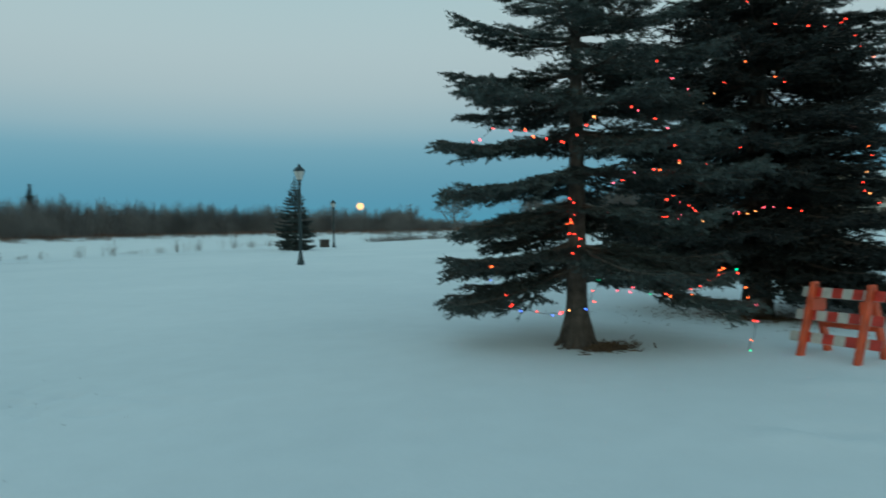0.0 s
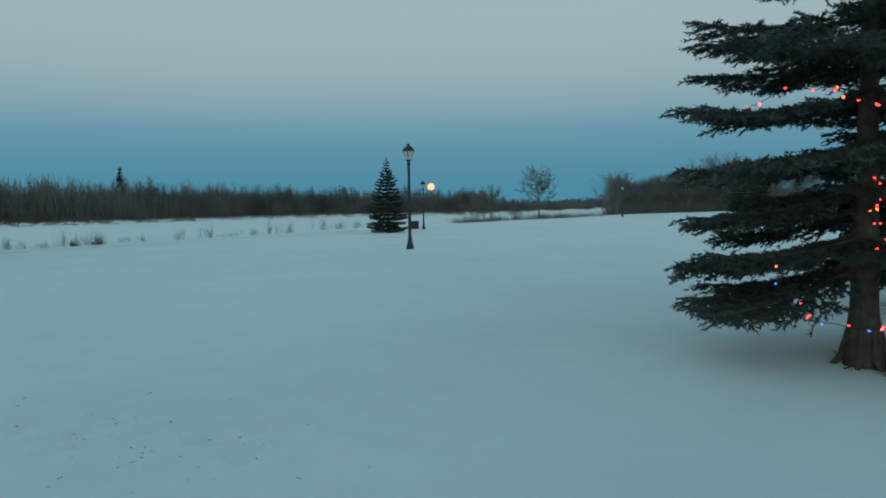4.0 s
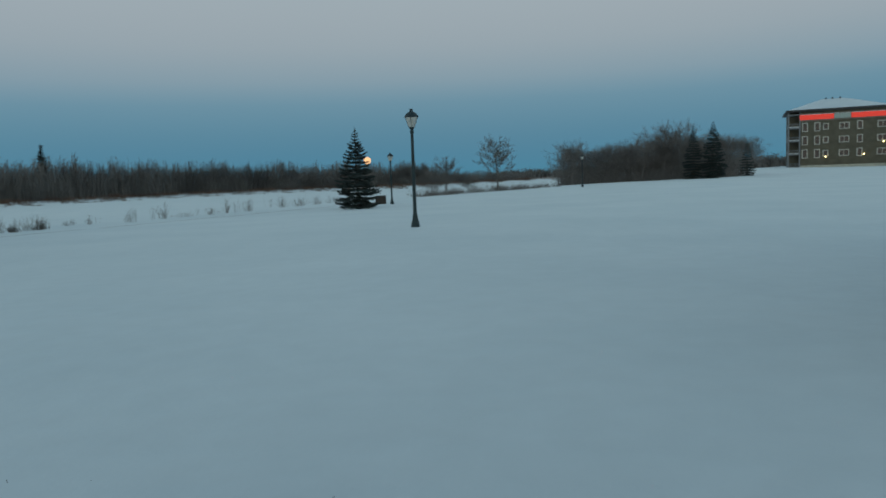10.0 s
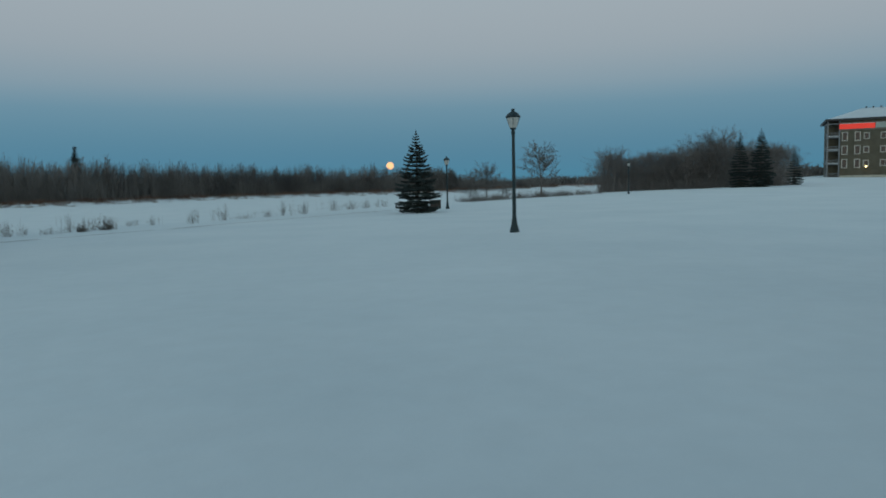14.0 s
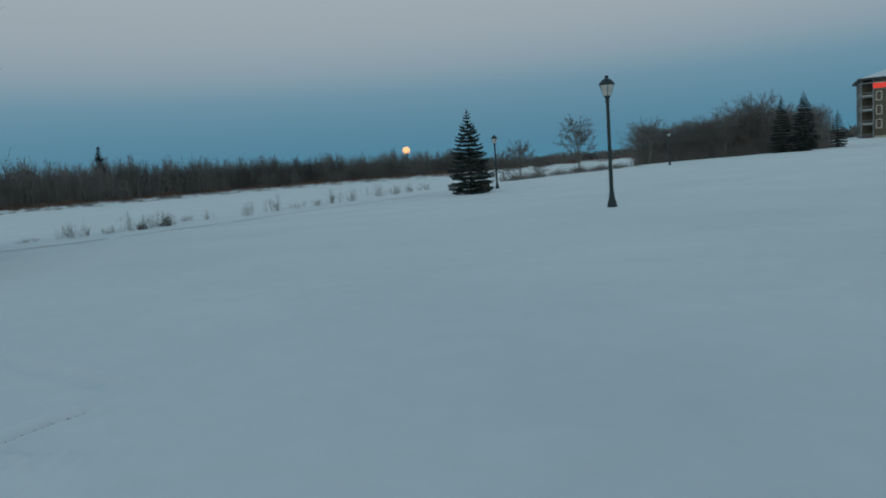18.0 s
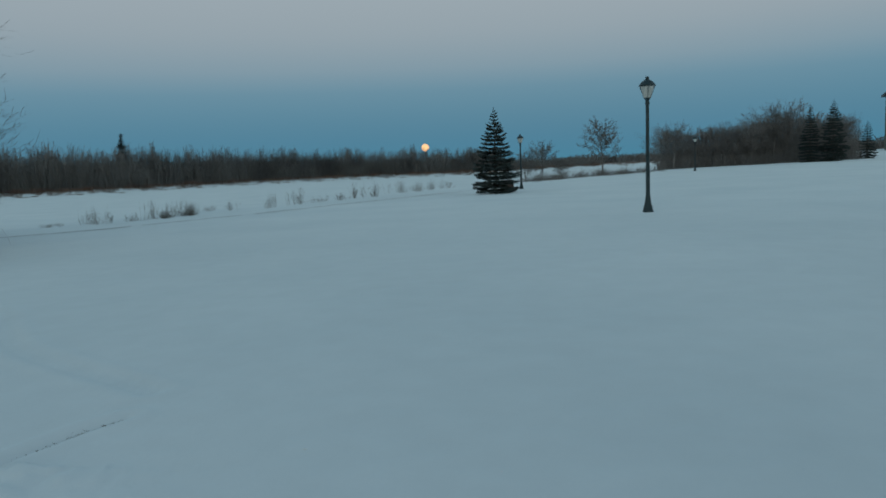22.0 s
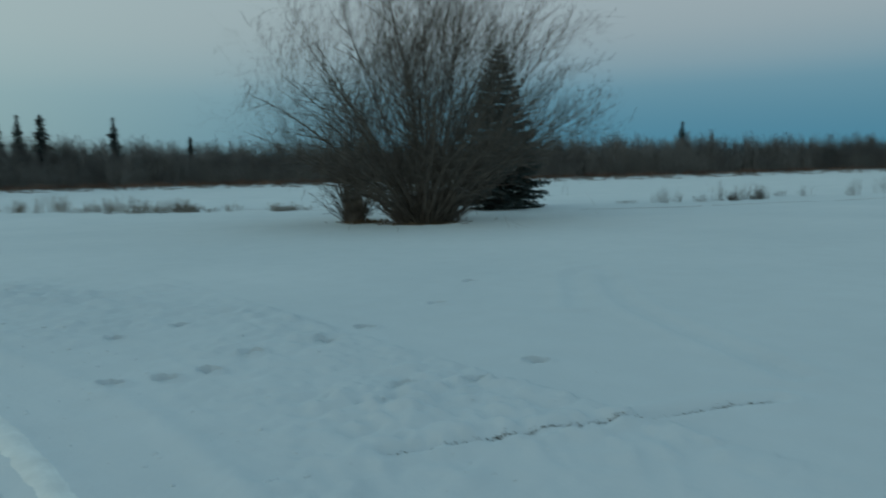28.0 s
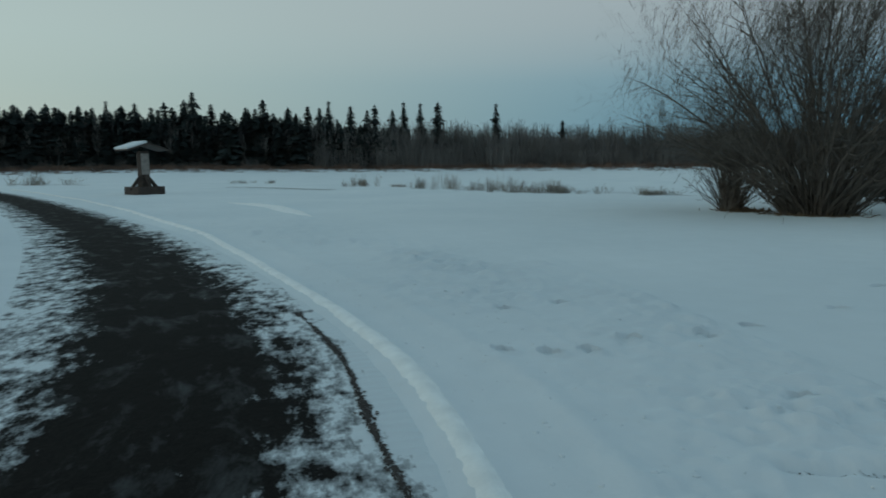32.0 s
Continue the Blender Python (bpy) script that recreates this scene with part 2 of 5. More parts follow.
    packed.inputs[1].default_value = 0.7
    nt.links.new(thin.outputs[0], packed.inputs[0])
    mix = nt.nodes.new("ShaderNodeMixRGB")
    mix.inputs[1].default_value = (0.68, 0.705, 0.715, 1)
    nt.links.new(packed.outputs[0], mix.inputs[0])
    nt.links.new(asphalt.outputs[0], mix.inputs[2])
    nt.links.new(mix.outputs[0], b.inputs["Base Color"])
    r = nt.nodes.new("ShaderNodeMapRange")
    r.inputs["To Min"].default_value, r.inputs["To Max"].default_value = 0.7, 0.85
    nt.links.new(edge.outputs[0], r.inputs[0])
    nt.links.new(r.outputs[0], b.inputs["Roughness"])
    b.inputs["Specular IOR Level"].default_value = 0.08
    # where snow lies it has the soft sheen of the snow around
    soft = nt.nodes.new("ShaderNodeMapRange")
    soft.inputs["To Min"].default_value, soft.inputs["To Max"].default_value = 0.40, 0.0
    nt.links.new(packed.outputs[0], soft.inputs[0])
    nt.links.new(soft.outputs[0], b.inputs["Sheen Weight"])
    b.inputs["Sheen Roughness"].default_value, b.inputs["Sheen Tint"].default_value = 0.45, (0.80, 0.95, 1.0, 1)
    # ripples of tyre treads across the way
    tread = nt.nodes.new("ShaderNodeTexWave")
    tread.bands_direction = "Y"
    tread.inputs["Scale"].default_value, tread.inputs["Distortion"].default_value, tread.inputs["Detail Scale"].default_value = 3.2, 3.5, 2.0
    nt.links.new(uv.outputs[0], tread.inputs["Vector"])
    bt = nt.nodes.new("ShaderNodeBump")
    bt.inputs["Distance"].default_value = 0.012
    nt.links.new(soft.outputs[0], bt.inputs["Strength"])
    nt.links.new(tread.outputs["Fac"], bt.inputs["Height"])
    bp = nt.nodes.new("ShaderNodeBump")
    bp.inputs["Strength"].default_value, bp.inputs["Distance"].default_value = 0.6, 0.012
    nt.links.new(bt.outputs[0], bp.inputs["Normal"])
    inv = nt.nodes.new("ShaderNodeMath")
    inv.operation = "SUBTRACT"
    inv.inputs[0].default_value = 1.0
    nt.links.new(addn.outputs[0], inv.inputs[1])
    nt.links.new(inv.outputs[0], bp.inputs["Height"])
    nt.links.new(bp.outputs[0], b.inputs["Normal"])
    return m


SNOW = snow_material()
ROAD = road_material()
BARK = material("spruce_bark", (0.085, 0.07, 0.058), 0.95, grain=9, spread=0.5, bump=0.8, fine=40)
NEEDLE = material("blue_spruce_needles", (0.052, 0.071, 0.066), 0.75, grain=3, spread=0.35, bump=0, per_object=0.25)
# darker copy of the needles: shade inside the second spruce put into its colour
NEEDLE_SHADED = material("shaded_spruce_needles", (0.016, 0.024, 0.022), 0.8, grain=3, spread=0.35, bump=0, per_object=0.25)
NEEDLE_FAR = material("dark_spruce_needles", (0.032, 0.047, 0.044), 0.8, grain=1.2, spread=0.4, bump=0, per_object=0.25)
TWIG = material("grey_brown_twigs", (0.128, 0.107, 0.088), 0.9, grain=4, spread=0.35, bump=0.3, per_object=0.1)
BIRCH = material("pale_grey_twigs", (0.17, 0.15, 0.135), 0.9, grain=3, spread=0.3, bump=0)
COPSE = material("brown_bare_twigs", (0.195, 0.172, 0.157), 0.9, grain=2, spread=0.3, bump=0, per_object=0.2)
WOODS = material("far_bare_woods", (0.165, 0.152, 0.141), 0.95, grain=0.06, spread=0.4, bump=0)
REDBRUSH = material("russet_shore_brush", (0.20, 0.125, 0.092), 0.95, grain=0.1, spread=0.5, bump=0)
REEDS = material("dead_shore_reeds", (0.24, 0.165, 0.115), 0.95, grain=0.2, spread=0.4, bump=0)
GRASS = material("dry_grass", (0.25, 0.215, 0.175), 0.95, grain=2, spread=0.4, bump=0)
WEED = material("frosty_weeds", (0.24, 0.22, 0.20), 0.95, grain=2, spread=0.4, bump=0)
DRYLEAF = material("brown_dry_grass", (0.19, 0.135, 0.085), 0.95, grain=3, spread=0.4, bump=0)
LITTER = material("needle_litter", (0.13, 0.085, 0.05), 0.95, grain=14, spread=0.5, bump=0.5, fine=120)
IRON = material("dark_green_cast_iron", (0.012, 0.030, 0.034), 0.5, 0.0, grain=12, spread=0.3, bump=0.1)
LAMPGLASS = material("frosted_lamp_glass", (0.52, 0.52, 0.48), 0.35, grain=6, spread=0.15, bump=0)
ORANGE = material("worn_orange_paint", (0.60, 0.082, 0.024), 0.55, grain=7, spread=0.3, bump=0.15)
REDTAPE = material("red_reflective_tape", (0.50, 0.035, 0.02), 0.4, grain=14, spread=0.3, bump=0.05)
WHITETAPE = material("white_reflective_tape", (0.50, 0.48, 0.42), 0.4, grain=14, spread=0.2, bump=0.05)
WOOD = material("dark_stained_timber", (0.055, 0.040, 0.032), 0.8, grain=5, spread=0.4, bump=0.4)
PANEL = material("weathered_board", (0.27, 0.24, 0.215), 0.75, grain=5, spread=0.3, bump=0.2)
SIDING = material("olive_brown_siding", (0.135, 0.120, 0.085), 0.85, grain=0.7, spread=0.2, bump=0.1)
SIDING2 = material("tan_grey_siding", (0.22, 0.20, 0.165), 0.85, grain=0.7, spread=0.2, bump=0.1)
TRIM = material("pale_window_trim", (0.55, 0.52, 0.46), 0.6, grain=2, spread=0.15, bump=0)
FASCIA = material("dark_fascia", (0.035, 0.035, 0.036), 0.6, grain=2, spread=0.3, bump=0)
CONCRETE = material("pale_concrete", (0.52, 0.50, 0.42), 0.9, grain=1.5, spread=0.2, bump=0.2)
BALCONY = material("grey_balcony_paint", (0.23, 0.24, 0.25), 0.7, grain=2, spread=0.2, bump=0)
PANE = material("dark_window_glass", (0.02, 0.025, 0.03), 0.08, grain=1, spread=0.3, bump=0)
REDSIGN = glow("lit_red_sign", (0.88, 0.05, 0.03), 0.42)
GREYSIGN = material("grey_green_sign", (0.40, 0.46, 0.42), 0.6, grain=3, spread=0.1, bump=0)
WALLLIGHT = glow("yellow_wall_light", (1.0, 0.80, 0.35), 6.0)
WIRE = material("dark_green_wire", (0.012, 0.02, 0.015), 0.6, grain=10, spread=0.2, bump=0)
BULBS = {"red": glow("red_bulb", (1.0, 0.040, 0.024), 5.0), "orange": glow("orange_bulb", (1.0, 0.13, 0.03), 5.0), "amber": glow("amber_bulb", (1.0, 0.34, 0.10), 3.5),
         "green": glow("green_bulb", (0.03, 0.75, 0.36), 2.2), "blue": glow("blue_bulb", (0.06, 0.16, 1.0), 3.0),
         "pink": glow("pink_bulb", (1.0, 0.10, 0.16), 4.0)}
MOON = glow("moon_face", (1.0, 0.52, 0.24), 0.95)
CRUST = material("grey_crust", (0.17, 0.15, 0.13), 0.9, grain=30, spread=0.4, bump=0.3)
# cream scraped snow; light on the ridge is put into its raised brightness
WINDROW = material("lit_cream_snow", (0.93, 0.925, 0.89), 0.85, grain=6, spread=0.10, bump=0.4, fine=60, depth=0.008)
# dark mottled tone of the thin track strips
TRACKDARK = material("dark_track_line", (0.13, 0.115, 0.10), 0.9, grain=30, spread=0.4, bump=0.4)
SPECK = material("dark_bark_crumbs", (0.05, 0.04, 0.035), 0.95, grain=30, spread=0.4, bump=0)


# ---- mesh helpers ----
def mesh_of(name, verts, faces, mat, smooth=False):
    me = bpy.data.meshes.new(name)
    me.from_pydata([tuple(v) for v in verts], [], faces)
    me.materials.append(mat)
    if smooth:
        me.polygons.foreach_set("use_smooth", [True] * len(me.polygons))
    me.update()
    return me


def tri_mesh(name, tris, mat):
    """A mesh from an array of triangles, shape (n, 3, 3)."""
    tris = np.asarray(tris, dtype=np.float32)
    n = len(tris)
    me = bpy.data.meshes.new(name)
    me.vertices.add(n * 3)
    me.vertices.foreach_set("co", tris.reshape(-1))
    me.loops.add(n * 3)
    me.loops.foreach_set("vertex_index", np.arange(n * 3, dtype=np.int32))
    me.polygons.add(n)
    me.polygons.foreach_set("loop_start", np.arange(0, n * 3, 3, dtype=np.int32))
    me.polygons.foreach_set("loop_total", np.full(n, 3, dtype=np.int32))
    me.materials.append(mat)
    me.update(calc_edges=True)
    return me


def part(name, data, parent, label="", m=None):
    """Links a bmesh or mesh as one object under a thing or a part."""
    if isinstance(data, tuple):
        bm, mat = data
        me = bpy.data.meshes.new(name)
        bm.to_mesh(me)
        bm.free()
        me.materials.append(mat)
        data = me
    ob = new(name, data)
    ob.parent = parent
    if m is not None:
        ob.matrix_basis = m
    if label:
        ob["label"] = label
    return ob


def thing(name, m, label, category, group="", kind=""):
    ob = new(name)
    ob.empty_display_size = 0.2
    ob.matrix_basis = m
    return tagged(ob, label, category, group, kind)


def box(sx, sy, sz, x=0, y=0, z=0, bevel=0.0, bm=None, m=None):
    """A box with its middle at x, y, z; bevelled edges."""
    bm = bm or bmesh.new()
    mat = (m or Matrix()) @ Matrix.Translation((x, y, z)) @ Matrix.Diagonal((sx, sy, sz, 1))
    r = bmesh.ops.create_cube(bm, size=1, matrix=mat)
    if bevel:
        es = list({e for v in r["verts"] for e in v.link_edges})
        bmesh.ops.bevel(bm, geom=es, offset=bevel, segments=1, affect="EDGES")
    return bm


def lathe(profile, sides=16, bm=None):
    """A turned body from (radius, height) pairs."""
    bm = bm or bmesh.new()
    rings = []
    for r, z in profile:
        rings.append([bm.verts.new((r * math.cos(k * math.tau / sides), r * math.sin(k * math.tau / sides), z)) for k in range(sides)])
    for a, b in zip(rings, rings[1:]):
        for k in range(sides):
            bm.faces.new((a[k], a[(k + 1) % sides], b[(k + 1) % sides], b[k]))
    bm.faces.new(list(reversed(rings[0])))
    bm.faces.new(rings[-1])
    return bm


def tubes(p0, p1, r0, r1, sides=3):
    """Triangles of many tapered sticks at once."""
    p0, p1 = np.asarray(p0, float), np.asarray(p1, float)
    r0, r1 = np.asarray(r0, float)[:, None], np.asarray(r1, float)[:, None]
    d = p1 - p0
    d /= np.linalg.norm(d, axis=1)[:, None] + 1e-9
    ref = np.where(np.abs(d[:, 2:3]) > 0.9, np.array([[1.0, 0, 0]]), np.array([[0, 0, 1.0]]))
    u = np.cross(d, ref)
    u /= np.linalg.norm(u, axis=1)[:, None] + 1e-9
    v = np.cross(d, u)
    a, b = [], []
    for k in range(sides):
        t = k * math.tau / sides
        o = u * math.cos(t) + v * math.sin(t)
        a.append(p0 + o * r0)
        b.append(p1 + o * r1)
    out = []
    for k in range(sides):
        j = (k + 1) % sides
        out.append(np.stack([a[k], a[j], b[j]], 1))
        out.append(np.stack([a[k], b[j], b[k]], 1))
    return np.concatenate(out)


# ---- the lie of the land ----
BEARINGS = [-180, -120, -60, -32, -22, -16, -9, -6, 0, 6, 14.7, 23.5, 31, 38, 47, 56, 62, 72, 80, 90, 104, 120, 180]
EDGE_D = [400, 400, 400, 400, 200, 130, 100, 80, 66, 55, 44, 37, 33, 31, 32, 35, 37, 43, 50, 60, 75, 95, 400]
EDGE_Z = [0.3, 0.6, 1.6, 2.4, 1.5, 0.5, 0.05, 0.0, -0.05, -0.1, -0.12, -0.15, -0.15, -0.15, -0.15, -0.18, -0.2, -0.2, -0.2, -0.2, -0.25, -0.3, 0.2]
SHORE_B = [-180, -60, -24, -9, 2, 6, 14, 23, 33, 38, 50, 60, 70, 86, 103, 112, 130, 180]
SHORE_D = [900, 900, 800, 480, 330, 310, 320, 290, 255, 250, 245, 245, 255, 260, 265, 270, 320, 900]
SHORE_Z = [1, 3, 2.0, -1.7, -2.0, -2.2, -2.1, -2.15, -2.4, -2.4, -2.4, -2.1, -1.95, -1.7, -0.8, -0.9, -0.8, 0.5]
RIDGE = [(-10.2, 6.2), (-11.6, 6.4), (-12.9, 6.46), (-14.3, 6.42), (-16.0, 6.13), (-18.85, 5.39), (-22.8, 4.25), (-27.0, 2.8), (-35.7, -0.85), (-47.0, -6.2), (-62, -14)]


def curve_points(ctrl, step):
    """A smooth line through the control points, at even steps."""
    c = [Vector((*p, 0)) for p in ctrl]
    c = [2 * c[0] - c[1], *c, 2 * c[-1] - c[-2]]
    pts = []
    for i in range(1, len(c) - 2):
        n = max(2, int((c[i + 1] - c[i]).length / step))
        for k in range(n):
            t = k / n
            pts.append(0.5 * (2 * c[i] + (c[i + 1] - c[i - 1]) * t + (2 * c[i - 1] - 5 * c[i] + 4 * c[i + 1] - c[i + 2]) * t * t
                              + (3 * c[i] - c[i - 1] - 3 * c[i + 1] + c[i + 2]) * t ** 3))
    pts.append(c[-2])
    return np.array([(p.x, p.y) for p in pts])


RIDGE_LINE = curve_points(RIDGE, 0.07)
ROAD_CTRL = [(18, -14), (8, -4.5), (1, 0.4), (-4.5, 2.9), (-9, 4.6), (-12.9, 5.0), (-16.2, 4.65), (-19.9, 3.65), (-26.6, 1.2), (-35.2, -2.6), (-46.4, -8.0), (-61.4, -15.8), (-90, -30)]
ROAD_LINE = curve_points(ROAD_CTRL, 0.3)
FEET = [(-15.07, 7.07), (-14.94, 7.37), (-14.93, 7.66), (-16.44, 7.44), (-16.56, 8.02), (-15.17, 8.07), (-15.16, 8.69), (-15.41, 9.23), (-15.86, 10.4),
        (-16.7, 11.6), (-13.7, 8.43), (-13.5, 8.8), (-13.58, 9.45)]
CRACK = curve_points([(-12.95, 7.75), (-12.6, 8.55), (-12.35, 9.1), (-12.2, 9.5), (-12.05, 9.75)], 0.05)
SKI = curve_points([(-12.2, 10.3), (-12.7, 10.6), (-13.6, 11.1), (-14.6, 11.8), (-15.9, 13.2), (-16.3, 13.5), (-16.2, 12.9), (-15.2, 11.8), (-14.7, 11.2)], 0.12)
TRAIL = curve_points([polar(b, d) for b, d in ((70, 37), (60, 31), (52, 27.5), (44, 25.7), (38.2, 26.2), (34, 26.7), (30.3, 28.0), (25.2, 29.7), (21.4, 31.6), (14.4, 37.3), (9.9, 42.2), (6.1, 47.2), (4.5, 50))], 0.4)


def nearest(px, py, line, reach):
    """Distance of many points to a line, only where within reach of its bounds."""
    out = np.full(px.shape, 99.0)
    lo, hi = line.min(0) - reach, line.max(0) + reach
    idx = np.nonzero((px > lo[0]) & (px < hi[0]) & (py > lo[1]) & (py < hi[1]))[0]
    for part_ in np.array_split(idx, max(1, len(idx) // 4000)):
        if len(part_):
            d = np.hypot(px[part_, None] - line[None, :, 0], py[part_, None] - line[None, :, 1])
            out[part_] = d.min(1)
    return out


@functools.lru_cache(None)
def wave_set(seed, scale, n):
    rs = np.random.RandomState(seed)
    return [(rs.uniform(0, math.tau), rs.uniform(0.5, 1.6) / scale, rs.uniform(0, math.tau)) for _ in range(n)]


def waves(x, y, seed, scale, n=6):
    h = np.zeros_like(x)
    for a, f, ph in wave_set(seed, scale, n):
        h += np.sin((x * math.cos(a) + y * math.sin(a)) * f * math.tau + ph + 1.3 * np.sin((x * math.sin(a) - y * math.cos(a)) * f * 3.1 + ph * 2))
    return h / n


def lattice(x, y, seed, cell):
    """Smooth random heights from -1 to 1 on a grid of the given cell."""
    rs = np.random.RandomState(seed)
    table = rs.uniform(-1, 1, (128, 128))
    fx, fy = x / cell, y / cell
    ix, iy = np.floor(fx).astype(int), np.floor(fy).astype(int)
    u, v = fx - ix, fy - iy
    u, v = u * u * (3 - 2 * u), v * v * (3 - 2 * v)
    at = lambda a, b: table[(ix + a) % 128, (iy + b) % 128]
    return (at(0, 0) * (1 - u) + at(1, 0) * u) * (1 - v) + (at(0, 1) * (1 - u) + at(1, 1) * u) * v


def land(x, y):
    """Height of the snow at many places."""
    x, y = np.asarray(x, float), np.asarray(y, float)
    dx, dy = x - HUB.x, y - HUB.y
    d = np.hypot(dx, dy)
    b = np.degrees(np.arctan2(-dx, dy))
    ed, ez = np.interp(b, BEARINGS, EDGE_D), np.interp(b, BEARINGS, EDGE_Z)
    sd, sz = np.interp(b, SHORE_B, SHORE_D), np.interp(b, SHORE_B, SHORE_Z)
    park = ez * np.clip(d / ed, 0, 1) ** 1.5
    park += 0.12 * np.exp(-((x + 6.6) ** 2 + (y - 25.7) ** 2) / 160.0)
    park += 0.13 * np.exp(-((x - 1.6) ** 2 + (y - 8.3) ** 2) / 12.0)
    t = np.clip((d - ed) / np.clip(0.35 * (sd - ed), 20, 60), 0, 1)
    t = t * t * (3 - 2 * t)
    z = park * (1 - t) + sz * t
    z = z + np.clip((d - sd) / 16, 0, 1) * 1.5
    near = np.clip(1 - d / 160, 0, 1)
    if not near.any():
        return z
    z = z + near * (0.03 * waves(x, y, 3, 11) + 0.007 * waves(x, y, 5, 2.6) + 0.004 * waves(x, y, 8, 0.7))
    return z


def detail(x, y):
    """Windrow beside the road, tracks, and hollows round trunks, on top of land()."""
    h = np.zeros_like(x)
    r = nearest(x, y, RIDGE_LINE, 1.5)
    fade = np.clip((-11.0 - x) / 1.2, 0, 1)
    h += fade * (0.042 + 0.008 * waves(x, y, 11, 0.5) + 0.007 * lattice(x, y, 27, 0.09)) * np.exp(-(r / 0.15) ** 2)
    rd = nearest(x, y, ROAD_LINE, 4)
    h -= 0.055 * np.clip((1.75 - rd) / 0.4, 0, 1)
    verge = np.clip(1 - np.abs(rd - 3.4) / 2.2, 0, 1)
    rough = 0.030 * np.abs(lattice(x, y, 21, 0.27)) + 0.018 * np.abs(lattice(x, y, 22, 0.12)) + 0.018 * lattice(x, y, 23, 0.07)
    h += verge * (0.5 + 0.5 * lattice(x, y, 24, 0.9)) * rough * 2.2 * fade * np.clip((rd - 1.72) / 0.3, 0, 1)
    h += fade * 0.022 * np.exp(-((r - 0.62) / 0.10) ** 2) * np.clip(lattice(x, y, 25, 1.6) + 0.2, 0, 1) * (rd > 1.9)
    for fx, fy in FEET:
        q = ((((x - fx) * 0.8 + (y - fy) * 0.6) / 0.070) ** 2 + (((x - fx) * 0.6 - (y - fy) * 0.8) / 0.040) ** 2)
        h -= 0.16 * np.exp(-q ** 2) - 0.02 * np.exp(-((np.sqrt(q) - 1.6) / 0.4) ** 2)
    scuff = np.exp(-(((x + 4.2) / 1.3) ** 2 + ((y - 5.9) / 0.55) ** 2))
    h -= scuff * 0.10 * np.clip(lattice(x, y, 26, 0.16) - 0.3, 0, 1)
    c = nearest(x, y, CRACK, 1)
    h -= 0.03 * np.exp(-(c / 0.04) ** 2) - 0.018 * np.exp(-((c - 0.12) / 0.07) ** 2)
    s = nearest(x, y, SKI, 1)
    h -= 0.02 * np.exp(-((s - 0.05) / 0.05) ** 2) - 0.012 * np.exp(-((s - 0.2) / 0.08) ** 2)
    for mx, my, r0, a in ((3.05, 6.35, 0.14, 0.09), (3.3, 6.2, 0.10, 0.08), (2.85, 6.5, 0.09, -0.09), (2.15, 4.95, 0.13, 0.08), (2.35, 5.1, 0.09, -0.09)):
        h += a * np.exp(-((x - mx) ** 2 + (y - my) ** 2) / r0 ** 2)
    for tx, ty, depth, w in ((1.1, 8.25, 0.05, 0.8), (4.42, 11.83, 0.08, 1.2), (-26.3, 18.3, 0.05, 1.2), (-6.58, 25.7, 0.03, 0.3), (-12.2, 46, 0.06, 0.8)):
        h -= depth * np.exp(-((x - tx) ** 2 + (y - ty) ** 2) / w ** 2)
    return h


def ground_z(x, y):
    x, y = np.array([float(x)]), np.array([float(y)])
    return float((land(x, y) + detail(x, y))[0])


def make_ground():
    n_a, radii = 960, [0.0]
    r = 0.4
    while r < 2600:
        radii.append(r)
        r *= 1.009 if 2.8 < r < 11 else 1.021 if r < 340 else 1.08
    radii = np.array(radii[1:])
    cx, cy = -10.3, 6.6
    ang = np.linspace(0, math.tau, n_a, endpoint=False)
    xx = cx + radii[:, None] * np.cos(ang)[None]
    yy = cy + radii[:, None] * np.sin(ang)[None]
    x, y = xx.ravel(), yy.ravel()
    z = land(x, y) + detail(x, y)
    k, n = len(radii), n_a
    verts = np.concatenate([np.stack([x, y, z], 1), [[cx, cy, ground_z(cx, cy)]]])
    i = np.arange(k - 1)[:, None] * n + np.arange(n)[None]
    j = np.arange(k - 1)[:, None] * n + (np.arange(n)[None] + 1) % n
    quads = np.stack([i, j, j + n, i + n], -1).reshape(-1, 4)
    c = k * n
    fan = [(c, q, (q + 1) % n) for q in range(n)]
    quads = quads[:, ::-1]
    me = bpy.data.meshes.new("ground")
    nv, nq, nf = len(verts), len(quads), len(fan)
    me.vertices.add(nv)
    me.vertices.foreach_set("co", verts.astype(np.float32).ravel())
    me.loops.add(nq * 4 + nf * 3)
    me.loops.foreach_set("vertex_index", np.concatenate([quads.ravel(), np.array(fan).ravel()]).astype(np.int32))
    me.polygons.add(nq + nf)
    me.polygons.foreach_set("loop_start", np.concatenate([np.arange(nq) * 4, nq * 4 + np.arange(nf) * 3]).astype(np.int32))
    me.polygons.foreach_set("loop_total", np.concatenate([np.full(nq, 4), np.full(nf, 3)]).astype(np.int32))
    me.polygons.foreach_set("use_smooth", np.ones(nq + nf, dtype=bool))
    me.materials.append(SNOW)
    me.update(calc_edges=True)
    me.validate()
    tagged(new("ground", me), "wind-packed snow over a park lawn and a frozen river flat", "snow", kind="structure")


